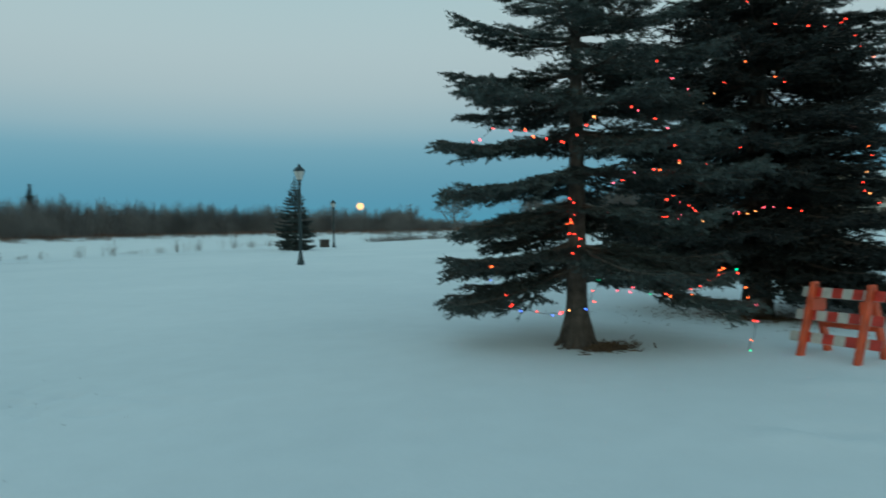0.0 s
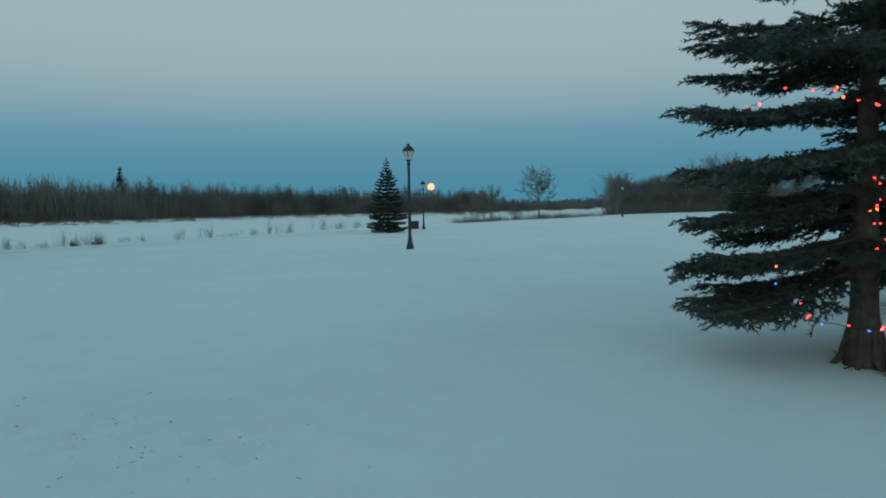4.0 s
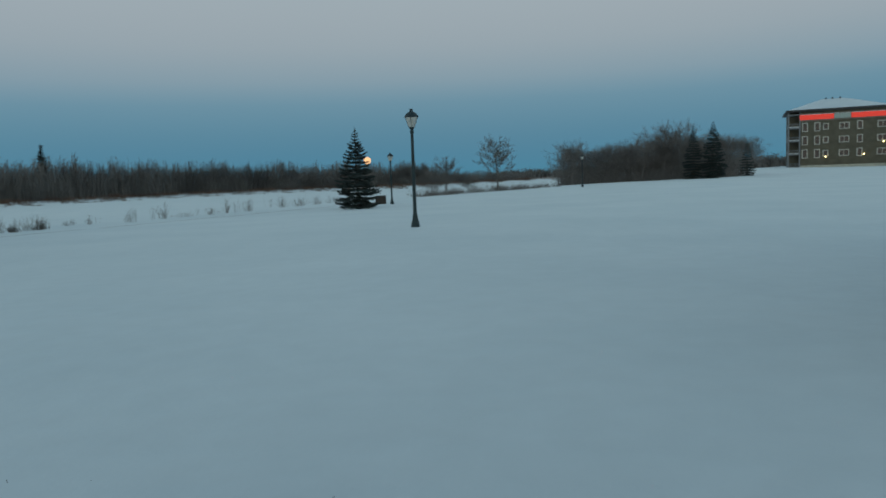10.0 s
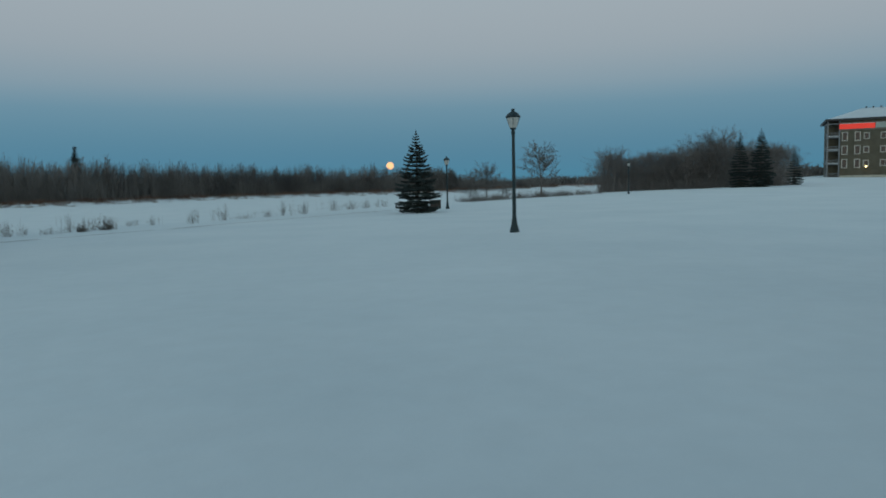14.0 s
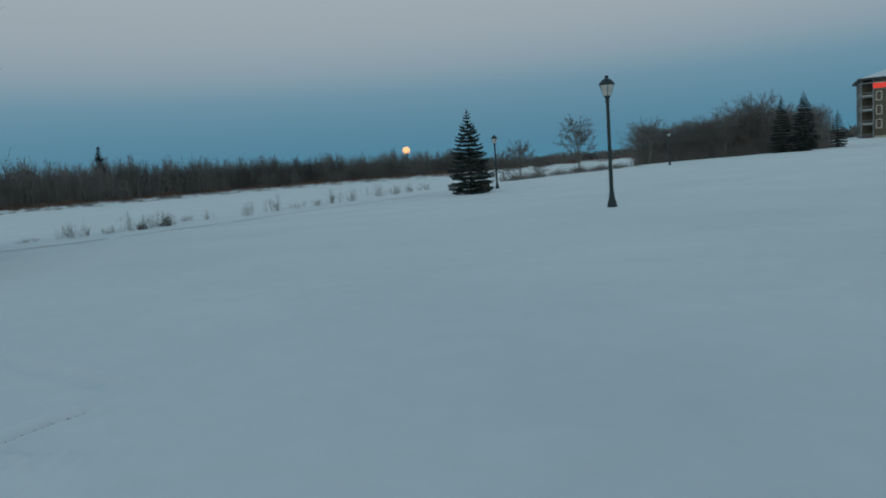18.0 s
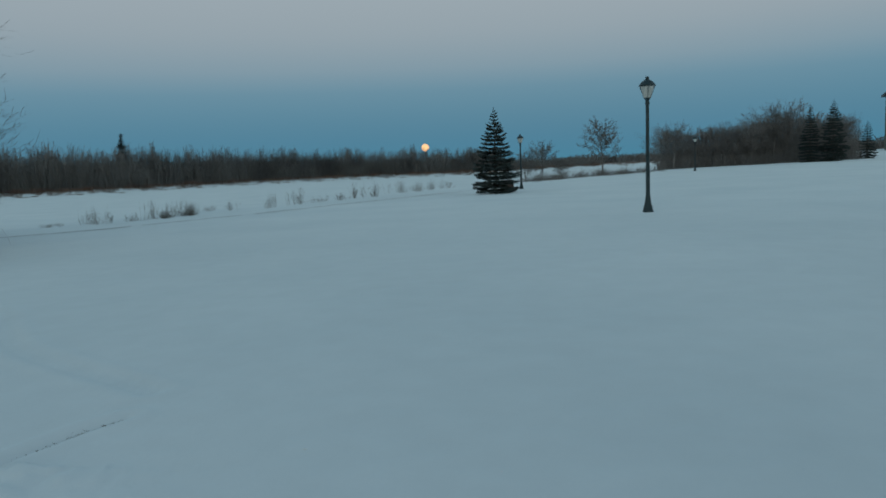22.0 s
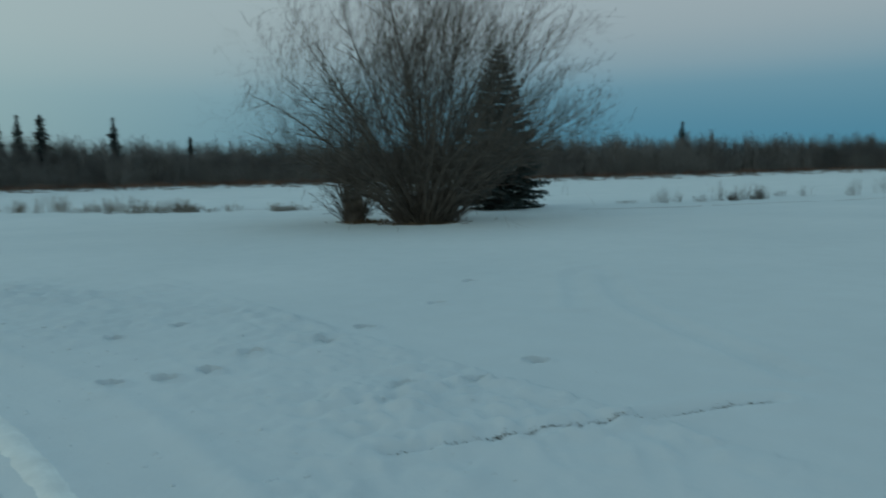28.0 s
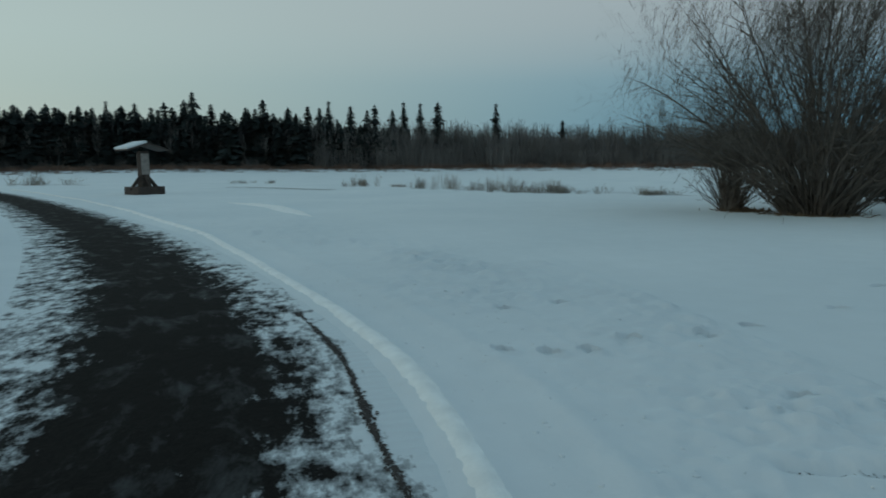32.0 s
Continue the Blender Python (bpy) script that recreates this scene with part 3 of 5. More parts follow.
def make_road():
    line = ROAD_LINE
    tang = np.gradient(line, axis=0)
    tang /= np.linalg.norm(tang, axis=1)[:, None]
    nor = np.stack([-tang[:, 1], tang[:, 0]], 1)          # from the windrow side to the far side
    across = np.linspace(1.45, -1.75, 17) * -1
    s = np.concatenate([[0], np.cumsum(np.linalg.norm(np.diff(line, axis=0), axis=1))])
    pts = line[:, None, :] + nor[:, None, :] * across[None, :, None]
    x, y = pts[..., 0].ravel(), pts[..., 1].ravel()
    z = land(x, y) - 0.055 + 0.016
    edge = np.tile((np.abs(np.linspace(-1, 1, 17)) > 0.95), len(line))
    z[edge] -= 0.02
    n, m = len(line), 17
    faces = [(a * m + k, a * m + k + 1, (a + 1) * m + k + 1, (a + 1) * m + k) for a in range(n - 1) for k in range(m - 1)]
    me = mesh_of("road", np.stack([x, y, z], 1), faces, ROAD, True)
    uv = me.uv_layers.new(name="UVMap")
    vi = np.zeros(len(me.loops), dtype=np.int32)
    me.loops.foreach_get("vertex_index", vi)
    u = np.tile(np.linspace(0, 1, m), n)[vi]
    v = np.repeat(s, m)[vi]
    uv.data.foreach_set("uv", np.stack([u, v], 1).astype(np.float32).ravel())
    tagged(new("road", me), "narrow asphalt road with bare dark middle and snow-packed edges", "road", kind="structure")


make_ground()
make_road()


def strip(name, line, width, lift, mat, label, category, seed, parent=None, crown=0.0, gaps=0.0, off=0.0, rough=0.6):
    """An uneven ribbon along a line on the snow; with crown it is a low ridge, with gaps it is broken into pieces."""
    rs = np.random.RandomState(seed)
    tang = np.gradient(line, axis=0)
    tang /= np.linalg.norm(tang, axis=1)[:, None]
    nor = np.stack([-tang[:, 1], tang[:, 0]], 1)
    n = len(line)
    half = width * 0.5 * np.convolve(rs.uniform(1 - rough, 1 + rough, n + 12), np.ones(13) / 13, "valid")
    taper = np.clip(np.minimum(np.arange(n), np.arange(n)[::-1]) / 12.0, 0, 1) if crown else np.ones(n)
    half = half * (0.15 + 0.85 * taper)
    mid = line + nor * (off + np.convolve(rs.uniform(-1, 1, n + 14), np.ones(15) / 15, "valid")[:, None] * width * rough)
    prof = np.array([-1, -0.6, -0.25, 0.25, 0.6, 1.0])
    up = np.array([-0.35, 0.35, 0.95, 1.0, 0.4, -0.35]) * crown
    pts = mid[:, None] + nor[:, None] * (prof[None, :, None] * half[:, None, None])
    x, y = pts[..., 0].ravel(), pts[..., 1].ravel()
    z = land(x, y) + detail(x, y) + lift + np.tile(up, n) * np.repeat(taper * np.convolve(rs.uniform(1 - rough, 1 + rough, n + 8), np.ones(9) / 9, "valid"), 6)
    keep = np.convolve(rs.rand(n + 4), np.ones(5) / 5, "valid") > gaps
    faces = [(a * 6 + k, a * 6 + k + 1, (a + 1) * 6 + k + 1, (a + 1) * 6 + k) for a in range(n - 1) for k in range(5) if keep[a]]
    ob = new(name, mesh_of(name, np.stack([x, y, z], 1), faces, mat, True))
    if parent:
        ob.parent = parent
    else:
        tagged(ob, label, category, kind="structure")
    return ob


strip("snow_windrow", curve_points(RIDGE[1:], 0.10), 0.165, 0.0, WINDROW, "low cream-coloured windrow of scraped snow beside the road, painted brighter as if lit", "snow ridge", 2, crown=0.014, rough=0.26)


def crumbs(name, line, width, n, size, lift, mat, label, category, seed, clump=0.5):
    """Flat dark crumbs strewn along a line, thicker in some stretches than in others."""
    rs = np.random.RandomState(seed)
    q = np.sort(rs.rand(n)) * (len(line) - 1)
    dens = 0.5 + 0.5 * np.sin(q * 0.35 + rs.rand() * 6) * np.sin(q * 0.13 + 1)
    keep = rs.rand(n) < (1 - clump) + clump * dens
    q, dens = q[keep], dens[keep]
    x, y = np.interp(q, np.arange(len(line)), line[:, 0]), np.interp(q, np.arange(len(line)), line[:, 1])
    m = len(q)
    x, y = x + rs.normal(0, width, m) * (0.5 + dens), y + rs.normal(0, width, m) * (0.5 + dens)
    z = land(x, y) + detail(x, y) + lift
    p = np.stack([x, y, z], 1)
    r = size * rs.uniform(0.4, 1.5, (m, 1))
    a = rs.uniform(0, math.tau, m)
    tri = np.stack([p + r * np.stack([np.cos(a + k), np.sin(a + k), rs.uniform(-0.05, 0.25, m)], 1) for k in (0, 2.0, 4.3)], 1)
    tagged(new(name, tri_mesh(name, tri, mat)), label, category, kind="stuff")


# small dark triangles draw the broken dark line at the road edge
crumbs("road_edge_gap", curve_points([(-12.6, 6.17), (-13.0, 6.14), (-13.84, 6.05), (-14.6, 6.0), (-15.33, 5.93), (-16.2, 5.75), (-16.8, 5.6)], 0.05), 0.012, 3000, 0.013, 0.020, SPECK, "dark broken line of flat crumbs along the gap at the road edge", "gravel", 3, 0.85)
# dark crumbs laid in the snow crack to stand in for its shade
crumbs("snow_crack", CRACK, 0.010, 1300, 0.0055, 0.006, CRUST, "dark broken line of crumbs painting the shade in a snow crack", "dirt", 4, 0.9)
strip("bank_track", TRAIL, 0.13, 0.02, TRACKDARK, "dark worn edge of a snowed-over bank path", "track", 5, gaps=0.30, rough=0.8)


strip("river_track", curve_points([(-58.5, 0.2), (-55, 3.2), (-52.5, 4.9), (-49.3, 6.9)], 0.2), 0.30, 0.03, TRACKDARK, "thin dark track across the frozen river", "track", 6, gaps=0.28)
strip("river_track", curve_points([(-82, -22), (-77, -16.6), (-73, -12.4)], 0.3), 0.40, 0.03, TRACKDARK, "thin dark track across the frozen river", "track", 7, gaps=0.28)
strip("snow_drift", curve_points([(-37.6, 2.7), (-35.5, 3.8), (-33.0, 4.7), (-29.0, 5.6)], 0.2), 0.75, 0.0, WINDROW, "low drift of scraped snow beyond the road", "snow ridge", 8, crown=0.07, rough=0.7)


# ---- conifers ----
def needle_bough(seed, twigs, per_m, length, width, sag):
    """One bough, 1 m long along +x: a wooden stem, flat side twigs and their needles. Returns wood and needle triangles."""
    rs = np.random.RandomState(seed)
    s = np.linspace(0, 1, 9)
    bend = rs.uniform(-0.06, 0.06)
    stem = np.stack([s, bend * np.sin(s * 3), -sag * s * (1 - 0.62 * s) + 0.09 * s ** 3], 1)
    wood = [tubes(stem[:-1], stem[1:], 0.017 * (1 - s[:-1]) + 0.004, 0.017 * (1 - s[1:]) + 0.003, 4)]
    segs = [(stem[i], stem[i + 1]) for i in range(2, 8)]
    at = lambda q: np.array([np.interp(q, s, stem[:, k]) for k in range(3)])
    for i in range(twigs):
        q = 0.10 + 0.88 * (i + rs.rand()) / twigs
        side = 1 if i % 2 else -1
        ln = (0.36 * (1 - q) ** 0.8 + 0.09) * rs.uniform(0.75, 1.2) * min(1, q * 3.5 + 0.15)
        a = radians(rs.uniform(38, 62)) * side
        p = at(q)
        dirv = np.array([math.cos(a), math.sin(a), rs.uniform(-0.16, 0.10)])
        mid, end = p + dirv * ln * 0.55, p + dirv * ln + np.array([0.12 * ln, 0, -0.04 * ln])
        segs += [(p, mid), (mid, end)]
        if ln > 0.15:
            for k in range(3):
                f = rs.uniform(0.3, 0.9)
                b = a + radians(rs.uniform(30, 55)) * rs.choice([-1, 1])
                q0 = p + (end - p) * f
                l2 = ln * rs.uniform(0.3, 0.5)
                segs.append((q0, q0 + np.array([math.cos(b), math.sin(b), rs.uniform(-0.40, 0.10)]) * l2))
    a, b = np.array([g[0] for g in segs]), np.array([g[1] for g in segs])
    side = np.cross(b - a, rs.normal(size=a.shape))
    side *= 0.0042 / (np.linalg.norm(side, axis=1)[:, None] + 1e-9)
    wood.append(np.stack([a - side, a + side, b], 1))
    ln = np.linalg.norm(b - a, axis=1)
    count = np.maximum(2, (ln * per_m)).astype(int)
    idx = np.repeat(np.arange(len(a)), count)
    f = rs.rand(len(idx))[:, None]
    root = a[idx] + (b - a)[idx] * f
    d = (b - a)[idx] / ln[idx][:, None]
    perp = rs.normal(size=d.shape)
    perp -= (perp * d).sum(1)[:, None] * d
    perp /= np.linalg.norm(perp, axis=1)[:, None]
    way = d * rs.uniform(0.5, 1.0, (len(d), 1)) + perp * 0.7
    way /= np.linalg.norm(way, axis=1)[:, None]
    tip = root + way * (length * rs.uniform(0.7, 1.25, (len(d), 1)))
    side = np.cross(way, rs.normal(size=d.shape))
    side /= np.linalg.norm(side, axis=1)[:, None] + 1e-9
    return np.concatenate(wood), np.stack([root - side * width, root + side * width, tip], 1)


def bough_set(tag, n, twigs, per_m, length, width, needle_mat, sag=0.22):
    out = []
    for k in range(n):
        w, nd = needle_bough(100 + k, twigs, per_m, length, width, sag)
        me = tri_mesh("bough_" + tag, np.concatenate([w, nd]), BARK)
        me.materials.append(needle_mat)
        me.polygons.foreach_set("material_index", np.concatenate([np.zeros(len(w)), np.ones(len(nd))]).astype(np.int32))
        me.update()
        out.append(me)
    return out


def spruce(name, x, y, height, radius, first, step, per_whorl, boughs, label, seed, trunk_r, group="", lean=0.0, droop=14, shape=0.75, sink=0.06, bare=None, low=(), trim=None, roots=0):
    """A spruce: tapered trunk, whorls of boughs that shorten towards the top."""
    rs = random.Random(seed)
    base_turn = rs.uniform(0, 360)
    root = thing(name, pose(x, y, ground_z(x, y) - sink, 0, lean, base_turn), label, "tree", group)
    prof = [(trunk_r * 1.65, -0.08), (trunk_r * 1.45, 0.05), (trunk_r * 1.28, 0.20), (trunk_r * 1.14, 0.42), (trunk_r, 0.6)]
    prof += [(trunk_r * (1 - 0.97 * q), 0.6 + (height - 0.6) * q) for q in (0.2, 0.4, 0.6, 0.8, 1.0)]
    bm = lathe(prof, 14)
    for v in bm.verts:
        k = 1 + 0.10 * math.sin(math.atan2(v.co.y, v.co.x) * 5 + v.co.z * 2) * max(0.2, 1 - v.co.z)
        v.co.x *= k
        v.co.y *= k
    part("trunk", (bm, BARK), root)
    for i in range(roots):                         # roots that spread into the snow
        a = math.tau * (i + rs.uniform(-0.3, 0.3)) / roots
        c, sn = math.cos(a), math.sin(a)
        line = np.array([(c * trunk_r * 1.0, sn * trunk_r * 1.0, 0.46), (c * trunk_r * 1.5, sn * trunk_r * 1.5, 0.14), (c * trunk_r * 2.6, sn * trunk_r * 2.6, 0.0)])
        part("root", tri_mesh("root", tubes(line[:-1], line[1:], [trunk_r * 0.10, trunk_r * 0.34], [trunk_r * 0.34, trunk_r * 0.10], 7), BARK), root)
    z = first
    while z < height - 0.05:
        q = (z - first) / (height - first)
        rr = radius * (1 - q) ** shape * (0.76 + 0.24 * min(1, q * 5)) + 0.05
        k = max(3, round(per_whorl * (1 - 0.45 * q)))
        off = rs.uniform(0, 360)
        for i in range(k):
            ln = rr * rs.uniform(0.72, 1.10)
            way = off + 360 * i / k + rs.uniform(-14, 14)
            if bare is not None and abs((way + base_turn - bare + 180) % 360 - 180) < 34 and rs.random() < 0.5:
                ln *= 0.45
            if trim and z > trim[1] and abs((way + base_turn - trim[0] + 180) % 360 - 180) < 48:
                ln = min(ln, trim[2])
            tilt = droop * (1 - q) - 34 * q ** 1.5 + rs.uniform(-5, 5)
            zz = z + rs.uniform(-0.12, 0.12) * step
            part("bough", rs.choice(boughs), root, "", pose(0, 0, zz, rs.uniform(-12, 12), tilt, way) @ Matrix.Diagonal((ln, ln, ln, 1)))
        z += step * (1 - 0.35 * q) * rs.uniform(0.9, 1.1)
    for turn, zz, ln, tilt in low:                 # single low boughs
        part("bough", rs.choice(boughs), root, "", pose(0, 0, zz, 0, tilt, turn - base_turn) @ Matrix.Diagonal((ln, ln, ln, 1)))
    part("leader", boughs[0], root, "", pose(0, 0, height - 0.25 * min(1, height / 6), 0, -88, 0) @ Matrix.Diagonal((0.35, 0.16, 0.16, 1)))
    return root


NEAR = bough_set("near", 9, 44, 150, 0.030, 0.0056, NEEDLE, 0.17)
NEAR_DARK = bough_set("dark", 6, 46, 100, 0.036, 0.0066, NEEDLE_SHADED, 0.26)
MIDDLE = bough_set("middle", 6, 22, 60, 0.060, 0.012, NEEDLE, 0.16)
YOUNG = bough_set("young", 6, 26, 70, 0.060, 0.013, NEEDLE, 0.15)
FAR = bough_set("far", 5, 10, 30, 0.11, 0.028, NEEDLE_FAR, 0.15)

spruce("blue_spruce", 1.1, 8.25, 6.2, 2.12, 1.22, 0.40, 9, NEAR, "tall blue spruce hung with small coloured lights", 11, 0.115, "decorated spruces", droop=9, shape=0.82, bare=-100, low=((4, 1.15, 1.8, 10), (-22, 1.15, 1.6, 10), (-48, 1.15, 1.25, 10), (32, 1.1, 1.7, 12), (150, 0.98, 1.5, 12), (75, 1.0, 1.5, 12), (143, 1.72, 1.72, 13), (152, 1.25, 1.70, 13), (128, 1.5, 1.6, 13), (166, 0.98, 1.6, 15), (186, 0.92, 1.55, 14), (204, 0.95, 1.5, 15), (-10, 1.05, 1.95, 15)), trim=(165, 1.9, 1.60), roots=6)
spruce("dark_spruce", 4.42, 11.83, 10.6, 2.85, 1.15, 0.37, 10, NEAR_DARK, "tall spruce with needles painted dark as in shade, red lights in its boughs", 12, 0.19, "decorated spruces", droop=12, shape=0.88, low=((-70, 1.35, 2.2, 12), (-45, 1.2, 2.5, 13), (-15, 1.1, 2.5, 13), (-58, 1.8, 2.6, 13), (5, 0.95, 2.5, 13), (-30, 0.98, 2.4, 14), (25, 1.0, 2.5, 12), (-60, 1.05, 2.2, 13), (12, 1.5, 2.7, 12), (-20, 1.6, 2.7, 12)))
spruce("young_spruce", -12.2, 46.0, 4.8, 1.52, 0.36, 0.25, 10, YOUNG, "small conical spruce standing alone in the snow", 13, 0.07, droop=6, shape=0.82)
spruce("spruce_tree", -29.9, 24.75, 6.3, 2.05, 0.25, 0.27, 10, MIDDLE, "dark bushy spruce behind the bare willow", 14, 0.09, droop=10)
for b, d, h, r, sd in ((-18.95, 95, 6.7, 1.5, 15), (-20.4, 94, 7.0, 1.9, 16), (-22.45, 103, 4.6, 1.25, 17)):
    px, py = polar(b, d)
    spruce("spruce_tree", px, py, h, r, 0.3, 0.34, 9, FAR, "dark green spruce at the edge of the copse", sd, 0.1, "spruces by the copse")


# ---- bare trees ----
def grow(rs, base, way, length, radius, levels, spread, kids, out, lift=0.15):
    """Adds the sticks of one limb and its side limbs to out."""
    p, d = np.array(base, float), np.array(way, float)
    n = 3
    for i in range(n):
        d = d + rs.normal(0, 0.10, 3) + np.array([0, 0, lift * 0.25])
        d /= np.linalg.norm(d)
        q = p + d * length / n
        ra, rb = radius * (1 - 0.75 * i / n), radius * (1 - 0.75 * (i + 1) / n)
        out.append((p, q, ra, rb))
        if levels:
            for _ in range(kids if i else kids - 1):
                t = rs.rand()
                side = rs.normal(size=3)
                side -= side.dot(d) * d
                side /= np.linalg.norm(side)
                w = d * math.cos(spread) + side * math.sin(spread) * rs.uniform(0.5, 1.2)
                grow(rs, p + (q - p) * t, w / np.linalg.norm(w), length * rs.uniform(0.35, 0.6), rb * 0.55, levels - 1, spread, kids, out, lift)
        p = q


def sticks(segs, thick=0.0, sides=3):
    a = np.array([s[0] for s in segs])
    b = np.array([s[1] for s in segs])
    r0 = np.maximum([s[2] for s in segs], thick)
    r1 = np.maximum([s[3] for s in segs], thick * 0.8)
    return tubes(a, b, r0, r1, sides)


def blades(segs, thick):
    """One thin triangle for each stick, for woods far off."""
    a = np.array([s[0] for s in segs])
    b = np.array([s[1] for s in segs])
    r = np.maximum([s[2] for s in segs], thick)[:, None]
    d = b - a
    rs = np.random.RandomState(len(segs))
    side = np.cross(d, rs.normal(size=d.shape))
    side /= np.linalg.norm(side, axis=1)[:, None] + 1e-9
    return np.stack([a - side * r, a + side * r, b], 1)


def ribbons(segs, thick):
    """Two thin triangles for each stick, of nearly even width, so that a twig runs on from stick to stick."""
    a = np.array([s[0] for s in segs])
    b = np.array([s[1] for s in segs])
    r0 = np.maximum([s[2] for s in segs], thick)[:, None]
    r1 = np.maximum([s[3] for s in segs], thick * 0.7)[:, None]
    d = b - a
    side = np.cross(d, np.array([0.35, 0.25, 0.9]))
    side /= np.linalg.norm(side, axis=1)[:, None] + 1e-9
    return np.concatenate([np.stack([a - side * r0, a + side * r0, b + side * r1], 1), np.stack([a - side * r0, b + side * r1, b - side * r1], 1)])


def willow(name, x, y, stems, height, reach, seed, label, base_r, wide, shoots=0, side_limbs=7):
    """Many stems from one stool that lean out into a dome, wide metres in radius, each with forked side limbs and fine twigs."""
    rs = np.random.RandomState(seed)
    root = thing(name, pose(x, y, ground_z(x, y) - 0.03), label, "tree")
    for i in range(stems):
        u = (i + 0.5) / stems
        a = 2.4 * i + rs.uniform(-0.5, 0.5)
        th = min(1.08, reach * u ** 0.72 * rs.uniform(0.82, 1.12))
        ln = rs.uniform(0.80, 1.05) / math.hypot(math.sin(th) / wide, math.cos(th) / height)
        br = base_r * math.sqrt(u) * rs.uniform(0.3, 1.0)
        p = np.array([math.cos(a + rs.normal(0, 0.5)) * br, math.sin(a + rs.normal(0, 0.5)) * br, 0.0])
        r = rs.uniform(0.026, 0.062)
        out, n = [], 9
        bend, wob = rs.uniform(0.05, 0.3), rs.uniform(-0.3, 0.3)
        for k in range(n):
            t = th * (1 - bend) + th * bend * 2 * k / n
            az = a + wob * k / n
            d = np.array([math.cos(az) * math.sin(t), math.sin(az) * math.sin(t), math.cos(t)]) + rs.normal(0, 0.06, 3)
            d /= np.linalg.norm(d)
            q = p + d * ln / n
            ra, rb = r * (1 - 0.9 * k / n), r * (1 - 0.9 * (k + 1) / n)
            out.append((p, q, ra, rb))
            if k > 1:
                for _ in range(rs.poisson(side_limbs * (0.25 if k < 4 else 0.55) / (1.0 + 0.5 * u))):
                    side = rs.normal(size=3)
                    side -= side.dot(d) * d
                    side /= np.linalg.norm(side)
                    w = d * 0.85 + side * rs.uniform(0.4, 0.95) + np.array([0, 0, 0.05])
                    grow(rs, p + (q - p) * rs.rand(), w / np.linalg.norm(w), ln * rs.uniform(0.14, 0.34) * (1.2 - 0.5 * k / n), rb * 0.45 + 0.003, 2, 0.7, 2, out, 0.04)
            p = q
        part("stem", tri_mesh("willow_stem", np.concatenate([sticks([g for g in out if g[2] > 0.006], 0.004, 4), ribbons([g for g in out if g[2] <= 0.006], 0.0038)]), TWIG), root)
    out = []
    for i in range(shoots):                        # thin young shoots between the stems
        a, th = rs.uniform(0, math.tau), rs.uniform(0.0, 0.9)
        br = base_r * 1.2 * math.sqrt(rs.rand())
        p = np.array([math.cos(a) * br, math.sin(a) * br, 0.0])
        for k in range(4):
            d = np.array([math.cos(a) * math.sin(th), math.sin(a) * math.sin(th), math.cos(th)]) + rs.normal(0, 0.12, 3)
            q = p + d * height * rs.uniform(0.05, 0.14)
            out.append((p, q, 0.014 - 0.003 * k, 0.011 - 0.003 * k))
            if k:
                f = d + rs.normal(0, 0.5, 3)
                out.append((p, p + f / np.linalg.norm(f) * rs.uniform(0.2, 0.5), 0.006, 0.004))
            p = q
    if out:
        part("undergrowth", tri_mesh("willow_shoots", sticks(out, 0.004, 3), TWIG), root, "tangle of thin young shoots")["kind"] = "stuff"
    return root


willow("bare_willow", -26.3, 18.4, 64, 7.7, 1.2, 31, "large bare many-stemmed willow with brown twigs", 0.72, 5.2, shoots=360, side_limbs=8.5)
willow("bare_willow_bush", -28.3, 17.2, 24, 3.6, 0.42, 32, "low clump of bare willow shoots with a short trunk", 0.22, 1.0, shoots=90, side_limbs=2.5)


stub = bpy.data.objects["bare_willow_bush"]
part("stool", (lathe([(0.30, -0.05), (0.26, 0.15), (0.22, 0.4), (0.24, 0.6), (0.12, 0.72)], 11), TWIG), stub, "thick short trunk")
part("broken_limb", tri_mesh("broken_limb", tubes([(-0.22, -0.35, 2.06), (0.02, -0.36, 2.09)], [(0.02, -0.36, 2.09), (0.26, -0.36, 2.05)], [0.018, 0.034], [0.034, 0.012], 6), PANEL), stub, "pale peeled broken limb")


